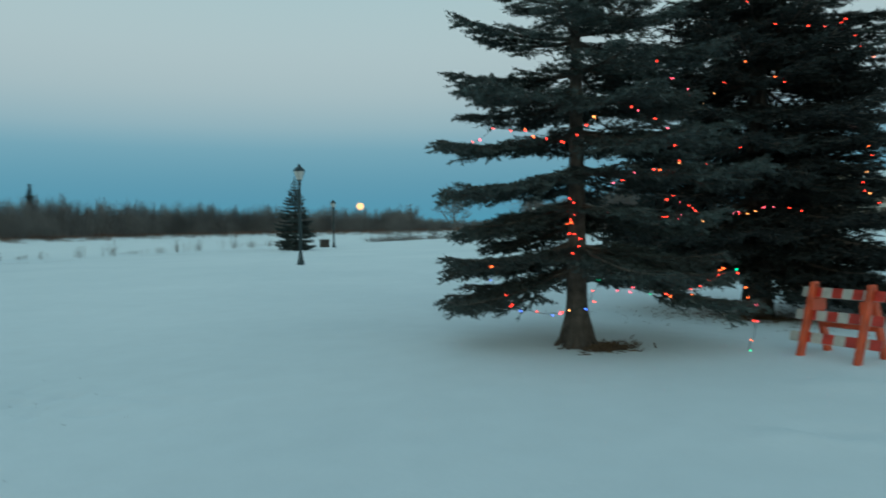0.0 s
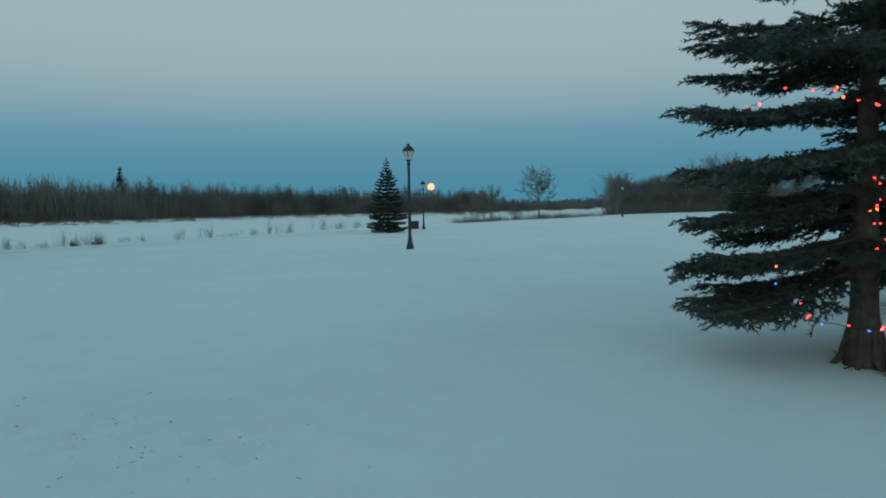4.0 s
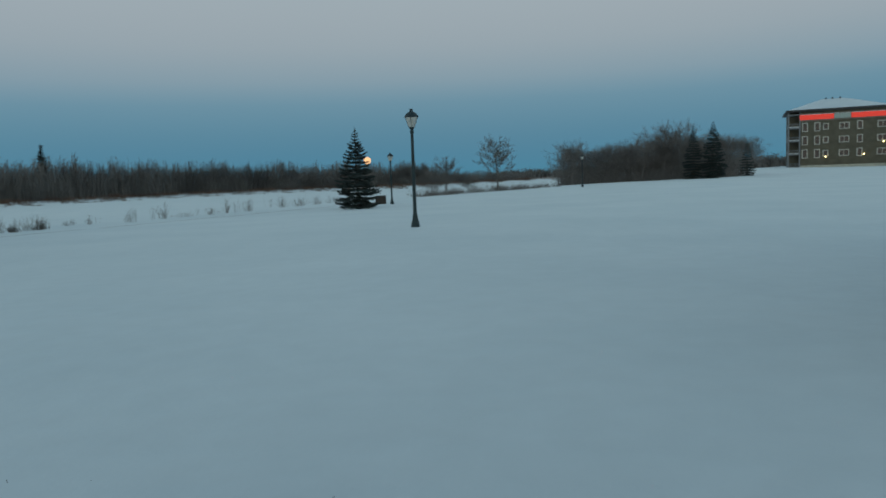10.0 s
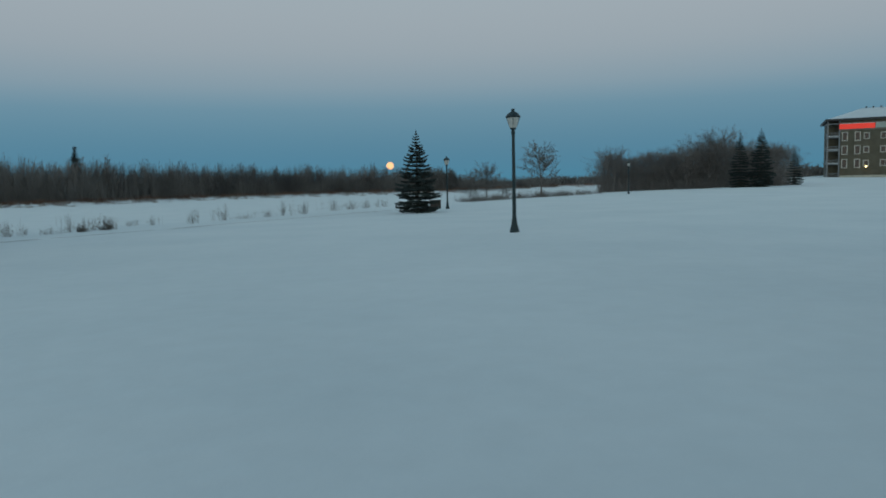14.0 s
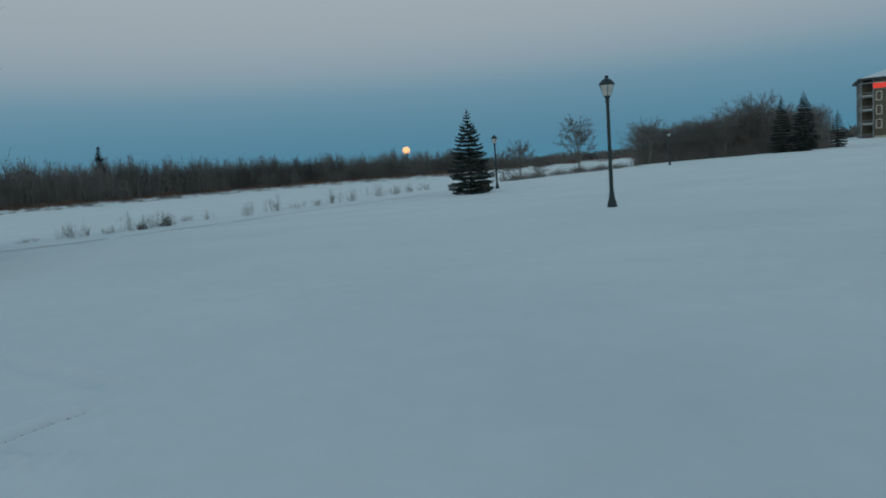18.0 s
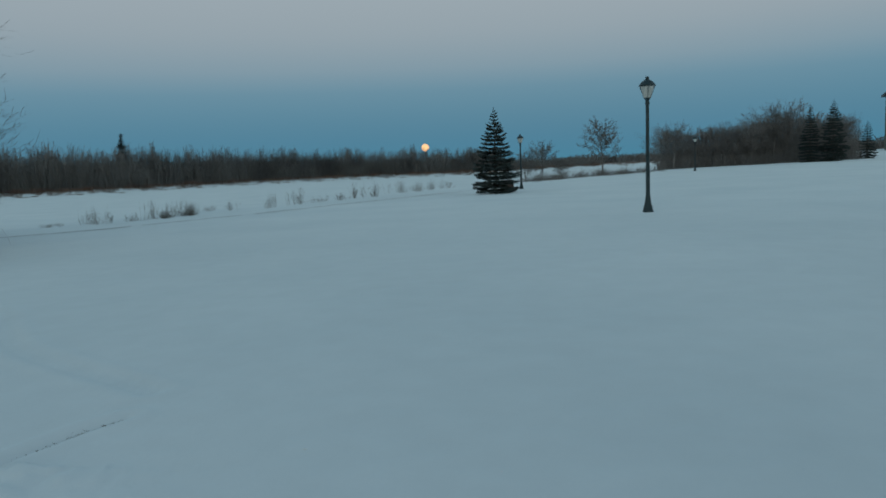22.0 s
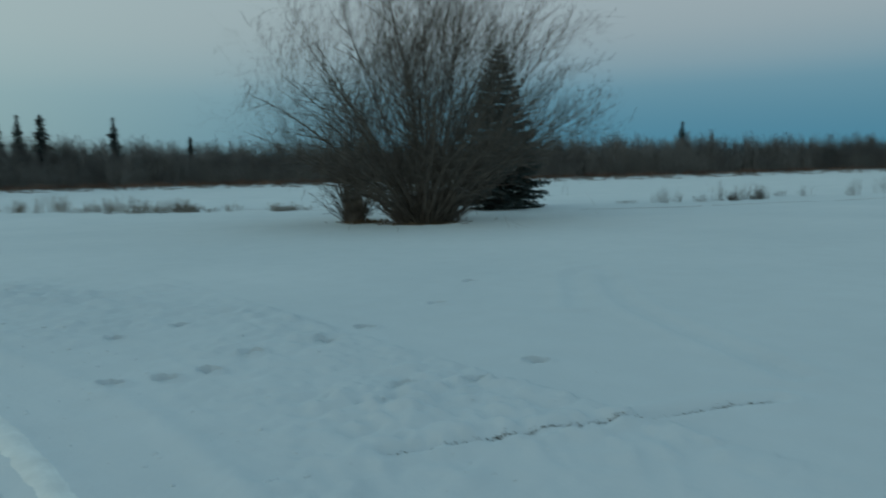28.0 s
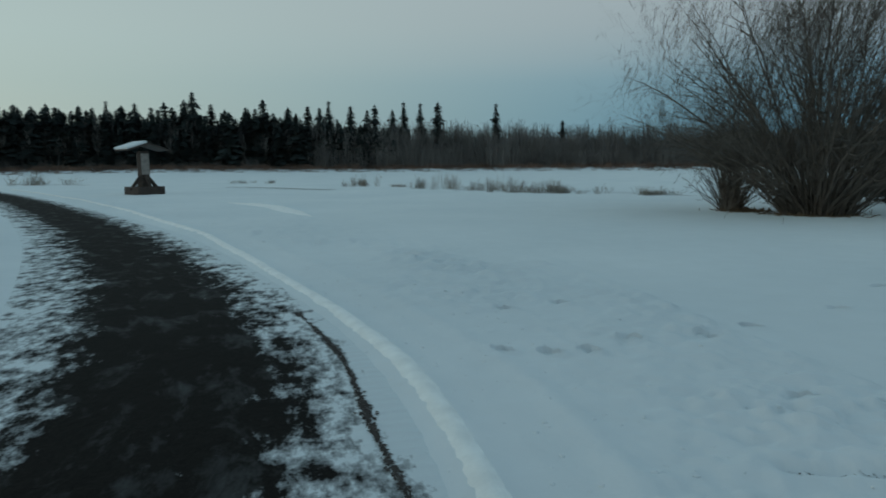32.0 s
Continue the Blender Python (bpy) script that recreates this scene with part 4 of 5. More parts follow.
def broom(seed, limbs, twigs, aspect, low=0.12):
    """A leafless tree 1 m high with a rounded hazy crown: limbs from the trunk to an egg-shaped outline, each with fine twigs."""
    rs = np.random.RandomState(seed)
    lean = rs.normal(0, 0.03, 2)
    out = [(np.zeros(3), np.array([lean[0] * 0.5, lean[1] * 0.5, 0.4]), 0.014, 0.010), (np.array([lean[0] * 0.5, lean[1] * 0.5, 0.38]), np.array([lean[0], lean[1], 0.95]), 0.010, 0.003)]
    for _ in range(limbs):
        z0 = rs.uniform(low, 0.62)
        v = rs.normal(size=3)
        v /= np.linalg.norm(v)
        k = rs.uniform(0.6, 1.0) ** 0.5
        end = np.array([v[0] * aspect * k + lean[0], v[1] * aspect * k + lean[1], 0.60 + 0.39 * v[2] * k])
        if end[2] < z0 + 0.03:
            z0 = max(0.05, end[2] - rs.uniform(0.05, 0.2))
        p = np.array([lean[0] * z0, lean[1] * z0, z0])
        mid = p + (end - p) * 0.5 + np.array([0, 0, -0.02]) + rs.normal(0, 0.012, 3)
        out += [(p, mid, 0.0055, 0.004), (mid, end, 0.004, 0.002)]
        d = (end - p) / np.linalg.norm(end - p)
        for _ in range(twigs):
            f = rs.uniform(0.35, 1.0)
            q = p + (end - p) * f
            w = d * 0.8 + rs.normal(0, 0.55, 3) + np.array([0, 0, 0.25])
            w /= np.linalg.norm(w)
            out.append((q, q + w * rs.uniform(0.05, 0.13), 0.0028, 0.002))
    return out


def bare_crown(seed, limbs, aspect, low, levels=3):
    """A leafless tree 1 m high: a bent trunk, limbs from it, and three orders of ever finer branches. The first four sticks are the trunk."""
    rs = np.random.RandomState(seed)
    knots = [np.zeros(3)]
    for k in range(4):
        knots.append(knots[-1] + np.array([rs.normal(0, 0.018), rs.normal(0, 0.018), 0.205]))
    out = [(knots[k], knots[k + 1], 0.015 * (1 - 0.2 * k), 0.015 * (0.8 - 0.2 * k) + 0.002) for k in range(4)]
    for i in range(limbs):
        f = low + (0.80 - low) * ((i + rs.rand()) / limbs) ** 0.8
        k = min(3, int(f / 0.205))
        p = knots[k] + (knots[k + 1] - knots[k]) * (f / 0.205 - k)
        a, th = 2.4 * i + rs.uniform(-0.4, 0.4), rs.uniform(0.55, 1.15) * (1.1 - 0.35 * f)
        ln = aspect * rs.uniform(0.75, 1.15) * (1.25 - 0.75 * f)
        grow(rs, p, (math.cos(a) * math.sin(th), math.sin(a) * math.sin(th), math.cos(th)), ln, 0.0065 * (1.2 - f), levels, 0.65, 5 - levels, out, 0.10)
    top = max(max(g[0][2], g[1][2]) for g in out)
    return [(p / top, q / top, ra, rb) for p, q, ra, rb in out]


for b, d, h, sd, wd in ((-4.4, 80, 6.6, 41, 0.32), (0.3, 92, 5.7, 42, 0.42), (1.6, 96, 5.0, 43, 0.42), (-1.2, 104, 3.4, 44, 0.4)):
    px, py = polar(b, d)
    root = thing("bare_tree", pose(px, py, ground_z(px, py) - 0.05, 0, 0, 40 * sd), "slender leafless tree with pale grey twigs", "tree", "bare trees on the bank")
    root.scale = (h, h, h)
    g = bare_crown(sd, 28, wd * 1.25, 0.20)
    part("trunk", tri_mesh("trunk", sticks(g[:4], 0.004, 6), BIRCH), root)
    part("crown", tri_mesh("twigs", blades(g[4:], 0.0030), BIRCH), root)

COPSE_KINDS = [bare_crown(50 + k, 22, a * 1.2, 0.10, 2) for k, a in enumerate((0.34, 0.40, 0.47, 0.38, 0.43))]
COPSE_MESH = [(tri_mesh("trunk", sticks(g[:4], 0.004, 5), COPSE), tri_mesh("twigs", blades(g[4:], 0.0026), COPSE)) for g in COPSE_KINDS]
rsc = random.Random(5)
for i in range(84):
    b = -8.8 - 12.4 * (i + rsc.random()) / 84
    d = rsc.uniform(99, 118)
    top = np.interp(-b, [9, 11, 12.5, 14.5, 16.8, 18.5, 20.5, 22, 23.5], [2.7, 2.2, 2.55, 2.5, 2.9, 2.7, 2.6, 2.4, 1.9])
    px, py = polar(b, d)
    h = (d * math.tan(radians(top)) + 1.2) * (rsc.uniform(0.96, 1.08) if i % 2 == 0 else rsc.uniform(0.45, 0.8))
    root = thing("bare_tree", pose(px, py, ground_z(px, py) - 0.1, 0, 0, rsc.uniform(0, 360)), "leafless brown tree in a dense copse", "tree", "copse trees")
    root.scale = (h, h, h)
    tm, cm = rsc.choice(COPSE_MESH)
    part("trunk", tm, root)
    part("crown", cm, root)
ROUND_KINDS = [bare_crown(57 + k, 24, a * 1.2, 0.14) for k, a in enumerate((0.46, 0.52))]
ROUND_MESH = [(tri_mesh("trunk", sticks(g[:4], 0.006, 6), COPSE), tri_mesh("twigs", blades(g[4:], 0.0021), COPSE)) for g in ROUND_KINDS]
for b, d, top, k in ((-16.6, 101, 4.15, 1), (-17.5, 103, 4.0, 0), (-15.7, 104, 3.3, 0), (-9.7, 98, 3.1, 0), (-12.7, 100, 2.6, 1), (-13.9, 101, 2.65, 1), (-18.4, 105, 3.1, 1),
                      (-19.9, 196, 2.25, 0), (-20.3, 205, 2.3, 1), (-20.6, 192, 2.15, 0), (-20.8, 200, 2.3, 1), (-21.1, 207, 2.2, 0), (-21.35, 198, 1.8, 1)):
    px, py = polar(b, d)
    h = d * math.tan(radians(top)) + 1.2
    root = thing("bare_tree", pose(px, py, ground_z(px, py) - 0.1, 0, 0, rsc.uniform(0, 360)), "leafless tree with a broad round crown in the copse", "tree", "copse trees")
    root.scale = (h, h, h)
    part("trunk", ROUND_MESH[k][0], root)
    part("crown", ROUND_MESH[k][1], root)


# ---- far shore ----
def scatter(segs, places, thick, sides=3):
    """Triangles of many copies of a few stick trees: places are (kind, x, y, z, turn, width, height)."""
    base = [blades(g, thick) for g in segs]
    out = []
    for k, x, y, z, a, w, h in places:
        t = base[k] * np.array([w, w, h])
        c, s = math.cos(a), math.sin(a)
        r = t.copy()
        r[..., 0], r[..., 1] = t[..., 0] * c - t[..., 1] * s + x, t[..., 0] * s + t[..., 1] * c + y
        r[..., 2] += z
        out.append(r)
    return np.concatenate(out)


def thicket(seed, n, lean=0.12):
    """A clump of thin upright shoots up to 1 m high, some forked."""
    rs = np.random.RandomState(seed)
    out = []
    for _ in range(n):
        p = np.array([rs.normal(0, 0.22), rs.normal(0, 0.22), 0.0])
        q = p + np.array([rs.normal(0, lean), rs.normal(0, lean), rs.uniform(0.35, 1.0)])
        out.append((p, q, 0.006, 0.002))
        f = p + (q - p) * rs.uniform(0.35, 0.8)
        out.append((f, f + np.array([rs.normal(0, 0.14), rs.normal(0, 0.14), rs.uniform(0.12, 0.3)]), 0.004, 0.002))
    return out


TOP_B = [-14, -3, 3, 7, 17, 28, 37, 46, 56, 66, 75, 87, 98, 112, 130]
TOP_E = [0.35, 0.45, 1.05, 1.4, 1.7, 2.15, 2.5, 2.45, 2.5, 2.65, 2.9, 3.1, 3.2, 3.1, 2.6]


def shore_at(b):
    return np.interp(b, SHORE_B, SHORE_D), np.interp(b, SHORE_B, SHORE_Z)


rw = np.random.RandomState(77)
places = []
for i in range(4200):
    b = 2 + 124 * (i + rw.rand()) / 4200 if i % 9 else rw.uniform(-4, 6)
    if b > 92 and rw.rand() < 0.5:
        continue
    sd, sz = shore_at(b)
    d = sd + rw.choice([14, 19, 27, 39]) + rw.uniform(0, 9)
    top = np.interp(b, TOP_B, TOP_E)
    h = (d * math.tan(radians(top)) + 1.5 - sz) * rw.uniform(0.72, 1.06) * (1 + 0.08 * math.sin(b * 1.9) * math.sin(b * 0.7) + 0.07 * math.sin(b * 7.3))
    if b < 4:
        h *= 0.7
    x, y = polar(b, d)
    places.append((rw.randint(5), x, y, sz + 1.35, rw.uniform(0, 6.3), h * rw.uniform(0.8, 1.25), h))
kinds = [broom(60 + k, 18, 6, a, 0.2) for k, a in enumerate((0.11, 0.13, 0.16, 0.10, 0.12))]
tagged(new("far_woods", tri_mesh("far_woods", scatter(kinds, places, 0.0042), WOODS)), "grey leafless woods along the far shore", "woods", kind="stuff")

places = []
for i in range(3400):
    b = -4 + 130 * (i + rw.rand()) / 3400
    sd, sz = shore_at(b)
    d = sd + rw.uniform(13, 28)
    top = np.interp(b, TOP_B, TOP_E)
    h = (d * math.tan(radians(top)) + 1.5 - sz) * rw.uniform(0.3, 0.72) * (0.45 if b > 90 else 1)
    x, y = polar(b, d)
    places.append((rw.randint(4), x, y, sz + 1.1, rw.uniform(0, 6.3), h * 0.9, h))
kinds = [thicket(70 + k, 34) for k in range(4)]
tagged(new("far_undergrowth", tri_mesh("far_undergrowth", scatter(kinds, places, 0.0075), WOODS)), "dense leafless undergrowth below the far woods", "undergrowth", kind="stuff")

places = []
for i in range(5200):
    b = -14 + 140 * (i + rw.rand()) / 5200
    sd, sz = shore_at(b)
    x, y = polar(b, sd + (rw.uniform(9, 18) if i % 3 else rw.uniform(5, 12)))
    h = rw.uniform(0.6, 1.7) * (1.0 if b < 60 else 1.3) * (1 + 0.25 * math.sin(b * 3.1) * math.sin(b * 1.3))
    places.append((rw.randint(4), x, y, float(land([x], [y])[0]) - 0.05, rw.uniform(0, 6.3), h * 1.8, h))
kinds = [thicket(80 + k, 12, 0.2) for k in range(4)]
tagged(new("shore_brush", tri_mesh("shore_brush", scatter(kinds, places, 0.022), REDBRUSH)), "russet brush and dead grass along the far shore", "brush", kind="stuff")


places = []
for i in range(600):
    b = -8.9 - 12.8 * rw.rand()
    d = rw.uniform(98, 112)
    x, y = polar(b, d)
    h = rw.uniform(0.8, 2.6)
    places.append((rw.randint(3), x, y, float(land([x], [y])[0]) - 0.1, rw.uniform(0, 6.3), h * 1.3, h))
kinds = [thicket(84 + k, 26, 0.2) for k in range(3)]
tagged(new("copse_undergrowth", tri_mesh("copse_undergrowth", scatter(kinds, places, 0.007), COPSE)), "brown leafless undergrowth filling the copse", "undergrowth", kind="stuff")


places = []
for i in range(800):
    b = rw.uniform(-60, -1)
    d = rw.uniform(520, 640) if b > -11 else rw.uniform(640, 760)
    x, y = polar(b, d)
    h = rw.uniform(5, 9) if b > -11 else rw.uniform(8, 14)
    places.append((rw.randint(3), x, y, float(land([x], [y])[0]) - 0.5, rw.uniform(0, 6.3), h * 1.6, h))
tagged(new("distant_woods", tri_mesh("distant_woods", scatter(kinds, places, 0.04), WOODS)), "low dark woods on the horizon beyond the field", "woods", kind="stuff")


places = []
for i in range(5200):                              # drowned grass in broken streaks on the ice before the shore
    b = rw.uniform(-10, 118)
    sd, sz = shore_at(b)
    row = rw.choice([7.0, 3.5, 0.0, -6.0, -14.0], p=[0.28, 0.26, 0.22, 0.15, 0.09])
    if math.sin(b * 2.1 + row * 1.7) + 0.7 * math.sin(b * 5.3 + row * 2) + 0.4 * math.sin(b * 13 + row) < 0.05 - 0.03 * row:
        continue
    x, y = polar(b, sd + row + rw.uniform(-0.5, 0.5))
    h = rw.uniform(0.25, 0.5)
    places.append((rw.randint(3), x, y, float(land([x], [y])[0]) - 0.02, rw.uniform(0, 6.3), h * 4, h))
kinds = [thicket(87 + k, 10, 0.3) for k in range(3)]
tagged(new("ice_edge_grass", tri_mesh("ice_edge_grass", scatter(kinds, places, 0.05), REEDS)), "broken lines of dead grass at the edge of the ice", "grass", kind="stuff")


def far_spruce_mesh(seed, slim):
    """A narrow spruce 1 m high, of ragged overlapping skirts round a stem."""
    rs = np.random.RandomState(seed)
    tris = [tubes([(0, 0, 0)], [(0, 0, 1)], [0.014], [0.002], 5)]
    for i in range(40):
        q = i / 40
        z = 0.12 + 0.87 * q
        r = slim * (1 - q) ** 0.55 * rs.uniform(0.55, 1.2) * (1 + 0.25 * math.sin(q * 31 + seed)) + 0.014
        for k in range(10):
            a = math.tau * (k + rs.rand()) / 10
            ln = r * rs.uniform(0.75, 1.2)
            tip = np.array([math.cos(a) * ln, math.sin(a) * ln, z - ln * rs.uniform(0.0, 0.45) + rs.normal(0, 0.006)])
            w = np.array([-math.sin(a), math.cos(a), 0]) * ln * 0.34
            up = np.array([0, 0, z + 0.012])
            mid = tip * 0.6 + up * 0.4
            tris.append(np.array([[up, mid - w, tip], [up, tip, mid + w]]))
    return tri_mesh("spruce_crown", np.concatenate(tris), NEEDLE_FAR)


FAR_SPRUCES = [far_spruce_mesh(k, s) for k, s in ((1, 0.16), (2, 0.19), (3, 0.14), (4, 0.22), (5, 0.175))]
rf = random.Random(9)


def far_spruce(b, top, extra, kind, width=1.0):
    sd, sz = shore_at(b)
    d = sd + extra
    h = d * math.tan(radians(top)) + 0.4 - sz
    x, y = polar(b, d)
    ob = new("far_spruce", FAR_SPRUCES[kind])
    ob.matrix_basis = pose(x, y, sz + 1.0, 0, 0, rf.uniform(0, 360)) @ Matrix.Diagonal((h * width, h * width, h, 1))
    tagged(ob, "tall narrow dark spruce above the far woods", "tree", "spruces of the far woods")


far_spruce(32.4, 3.45, 34, 2, 1.3)
for b, top, kind in ((75.4, 4.6, 2), (70.2, 3.2, 4), (80.0, 4.75, 4), (81.4, 4.7, 2), (82.7, 4.8, 2), (83.6, 4.2, 0), (85.0, 4.6, 4), (85.6, 4.2, 0), (86.9, 4.5, 1), (88.6, 4.9, 2), (89.3, 4.4, 0), (90.2, 4.5, 1),
                     (91.7, 4.4, 3), (93.6, 5.0, 4), (94.9, 4.4, 0), (96.4, 4.2, 3), (97.4, 4.6, 1), (98.7, 5.5, 0), (99.3, 4.9, 3), (100.7, 4.7, 4), (101.6, 4.3, 1), (102.7, 4.6, 0), (103.6, 4.4, 3), (104.6, 4.7, 2), (105.5, 4.2, 1),
                     (106.4, 4.3, 0), (107.6, 4.1, 3), (108.4, 4.4, 4), (109.3, 4.2, 1), (110.3, 4.3, 0), (111.4, 4.4, 3), (112.5, 4.6, 4), (114, 4.3, 1), (116, 4.5, 3), (118, 4.2, 0)):
    far_spruce(b, top, rf.uniform(22, 34), kind, 1.1)
for i in range(330):
    b = 83 + 41 * (i + rf.random()) / 330
    far_spruce(b, rf.uniform(2.7, 4.35) * min(1.0, 0.66 + (b - 83) * 0.03), rf.uniform(15, 38), rf.randrange(5), 1.3)


# ---- street lamps ----
def street_lamp(x, y, height=3.55, turn=0):
    root = thing("street_lamp", pose(x, y, ground_z(x, y) - 0.02, 0, 0, turn), "dark green cast-iron park lamp with a frosted lantern", "street lamp", "park lamps")
    k = height - 0.62
    part("base", (lathe([(0.15, 0), (0.15, 0.05), (0.13, 0.09), (0.125, 0.16), (0.09, 0.26), (0.072, 0.42), (0.066, 0.46)], 12), IRON), root)
    part("pole", (lathe([(0.058, 0.44), (0.052, 1.4), (0.045, k - 0.14), (0.06, k - 0.12), (0.06, k - 0.06), (0.045, k - 0.02), (0.075, k + 0.02), (0.09, k + 0.06)], 12), IRON), root)
    lan = part("lantern", (lathe([(0.09, k + 0.06), (0.11, k + 0.10), (0.19, k + 0.36), (0.185, k + 0.365), (0.09, k + 0.37)], 12), LAMPGLASS), root, "frosted tapering glass lantern")
    part("cap", (lathe([(0.205, k + 0.355), (0.225, k + 0.375), (0.215, k + 0.40), (0.15, k + 0.48), (0.075, k + 0.53), (0.05, k + 0.545), (0.045, k + 0.58), (0.06, k + 0.60), (0.03, k + 0.62)], 12), IRON), root)
    bm = bmesh.new()
    for j in range(4):
        a = math.tau * j / 4
        r = tubes([(0.09 * math.cos(a), 0.09 * math.sin(a), k + 0.06)], [(0.198 * math.cos(a), 0.198 * math.sin(a), k + 0.37)], [0.009], [0.009], 4)
        for tri in r:
            bm.faces.new([bm.verts.new(v) for v in tri])
    part("rib", (bm, IRON), lan)
    return root


street_lamp(-6.58, 25.7, 3.68)
street_lamp(-11.0, 52.3, 3.55, 20)
street_lamp(6.0, 83.5, 3.6, 50)


# ---- barricade by the spruces ----
def barricade(x, y, turn):
    root = thing("barricade", pose(x, y, ground_z(x, y) - 0.04, 0, 0, turn), "orange A-frame barricade with red and white striped boards", "barricade")
    half, hgt, ln = 0.28, 0.77, 0.56
    slope = math.atan2(half, hgt)
    long = math.hypot(half, hgt)
    for px in (0.0, ln):
        for side in (-1, 1):
            m = Matrix.Translation((px, side * half, 0)) @ Matrix.Rotation(side * slope, 4, "X")
            part("leg", (box(0.05, 0.095, long, 0, 0, long / 2, 0.008, None, m), ORANGE), root)
        part("brace", (box(0.03, 0.26, 0.13, px + (0.04 if px == 0 else -0.04), 0, hgt * 0.72, 0.008), ORANGE), root)
    for zc, out in ((0.22, 0.17), (0.44, 0.15), (0.67, 0.125)):
        yy = -(half * (1 - zc / hgt) - 0.045)
        m = Matrix.Translation((ln / 2, yy, zc)) @ Matrix.Rotation(-slope, 4, "X")
        wide = ln + 2 * out
        bd = part("board", (box(wide, 0.02, 0.105, 0, 0, 0, 0.004, None, m), WHITETAPE), root, "white board with red stripes")
        n = 4
        for i in range(n):
            part("stripe", (box(wide / (2 * n), 0.024, 0.103, -wide / 2 + wide / n * (i + 0.75), 0, 0, 0.002, None, m), REDTAPE), bd)
    part("rail", (box(ln, 0.03, 0.10, ln / 2, half * 0.55 - 0.03, 0.36, 0.006), ORANGE), root)


barricade(3.47, 7.76, -53)


# ---- strings of lights in the spruces ----
BULB_MESH = {k: tri_mesh("bulb", np.concatenate([tubes([(0, 0, 0), (0, 0, 0.018)], [(0, 0, 0.018), (0, 0, 0.034)], [0.007, 0.013], [0.013, 0.004], 7)]), m) for k, m in BULBS.items()}


def light_string(pts, colours, seed, gap=0.13, label="string of small coloured lights on green wire"):
    """A sagging wire with bulbs at uneven steps, some of them turned away among the needles."""
    rs = random.Random(seed)
    root = thing("light_string", Matrix.Translation(pts[0]), label, "string lights", "lights in the spruces")
    o = Vector(pts[0])
    line = []
    for a, b in zip(pts, pts[1:]):
        a, b = Vector(a) - o, Vector(b) - o
        n = max(2, int((b - a).length / 0.05))
        for k in range(n):
            t = k / n
            line.append(a.lerp(b, t) - Vector((0, 0, 0.3 * (b - a).length * t * (1 - t))) + Vector((rs.uniform(-0.012, 0.012), rs.uniform(-0.012, 0.012), rs.uniform(-0.014, 0.014))))
    line.append(Vector(pts[-1]) - o)
    l = np.array([tuple(v) for v in line])
    part("wire", tri_mesh("wire", tubes(l[:-1], l[1:], np.full(len(l) - 1, 0.003), np.full(len(l) - 1, 0.003), 4), WIRE), root)
    i = 0
    while i < len(line):
        c = rs.choice(colours)
        sc = rs.uniform(0.5, 0.76)
        part("bulb", BULB_MESH[c], root, "", Matrix.Translation(line[i] + Vector((rs.uniform(-0.03, 0.03), rs.uniform(-0.05, 0.02), rs.uniform(-0.04, 0.02)))) @ Euler((rs.uniform(0, 3), rs.uniform(0, 3), 0)).to_matrix().to_4x4() @ Matrix.Diagonal((sc, sc, sc, 1)))
        i += max(1, round(gap / 0.05 * rs.uniform(0.35, 1.35)))


MIXED = ["red"] * 5 + ["orange"] * 3 + ["pink"] * 2 + ["green"] * 2 + ["blue"] * 2 + ["amber"]
REDS = ["red"] * 9 + ["orange"] * 3 + ["pink"] * 3 + ["amber"]


def hung(bearings_and_heights, cx, cy, r):
    """Places on the side of a tree that faces the path: degrees round the trunk (0 towards the path), height, and how far out."""
    face = math.atan2(-cx, cy)                       # towards the start of the path
    out = []
    for a, z, f in bearings_and_heights:
        t = face + radians(a)
        out.append((cx + math.sin(t) * r * f, cy - math.cos(t) * r * f, z))
    return out


T1, T2 = (1.1, 8.25, 1.3), (4.42, 11.83, 2.0)
light_string(hung([(-46, 1.05, 0.9), (-42, 0.86, 0.95), (-30, 0.66, 0.9), (-12, 0.60, 0.85), (4, 0.68, 0.8), (14, 0.90, 0.7), (30, 0.84, 0.8)], *T1), MIXED, 1, 0.14)
light_string(hung([(30, 0.84, 0.8), (48, 0.80, 1.0), (62, 0.86, 1.05), (74, 1.0, 1.15), (84, 0.95, 1.2)], *T1), MIXED, 2, 0.14)
light_string(hung([(-56, 2.36, 0.95), (-42, 2.46, 0.95), (-26, 2.42, 0.9), (-5, 2.36, 0.5), (12, 2.55, 0.6)], *T1), REDS, 3, 0.16)
light_string(hung([(-10, 1.78, 0.35), (0, 1.6, 0.35), (-14, 1.45, 0.4), (4, 1.35, 0.35), (-4, 1.2, 0.35)], *T1), REDS, 4, 0.09)
light_string(hung([(30, 2.62, 0.8), (46, 2.45, 0.9), (55, 2.3, 0.9), (62, 2.05, 0.9), (40, 2.0, 0.8), (24, 1.92, 0.6)], *T1), REDS, 5, 0.14)
light_string(hung([(48, 1.72, 0.9), (44, 1.55, 0.9), (66, 1.6, 1.0), (70, 1.5, 1.0)], *T1), REDS, 6, 0.16)
light_string(hung([(40, 3.85, 0.8), (54, 3.9, 0.8)], *T1), ["blue", "green", "pink", "red"], 7, 0.14)
light_string(hung([(46, 3.2, 0.8), (58, 3.0, 0.85), (64, 2.9, 0.9)], *T1), REDS, 8, 0.25)
light_string([(2.72, 7.9, 0.98), (2.80, 7.8, 0.80), (2.86, 7.78, 0.60), (2.88, 7.8, 0.34), (2.78, 7.72, 0.13)], ["red", "orange", "pink", "red", "green"], 9, 0.12)
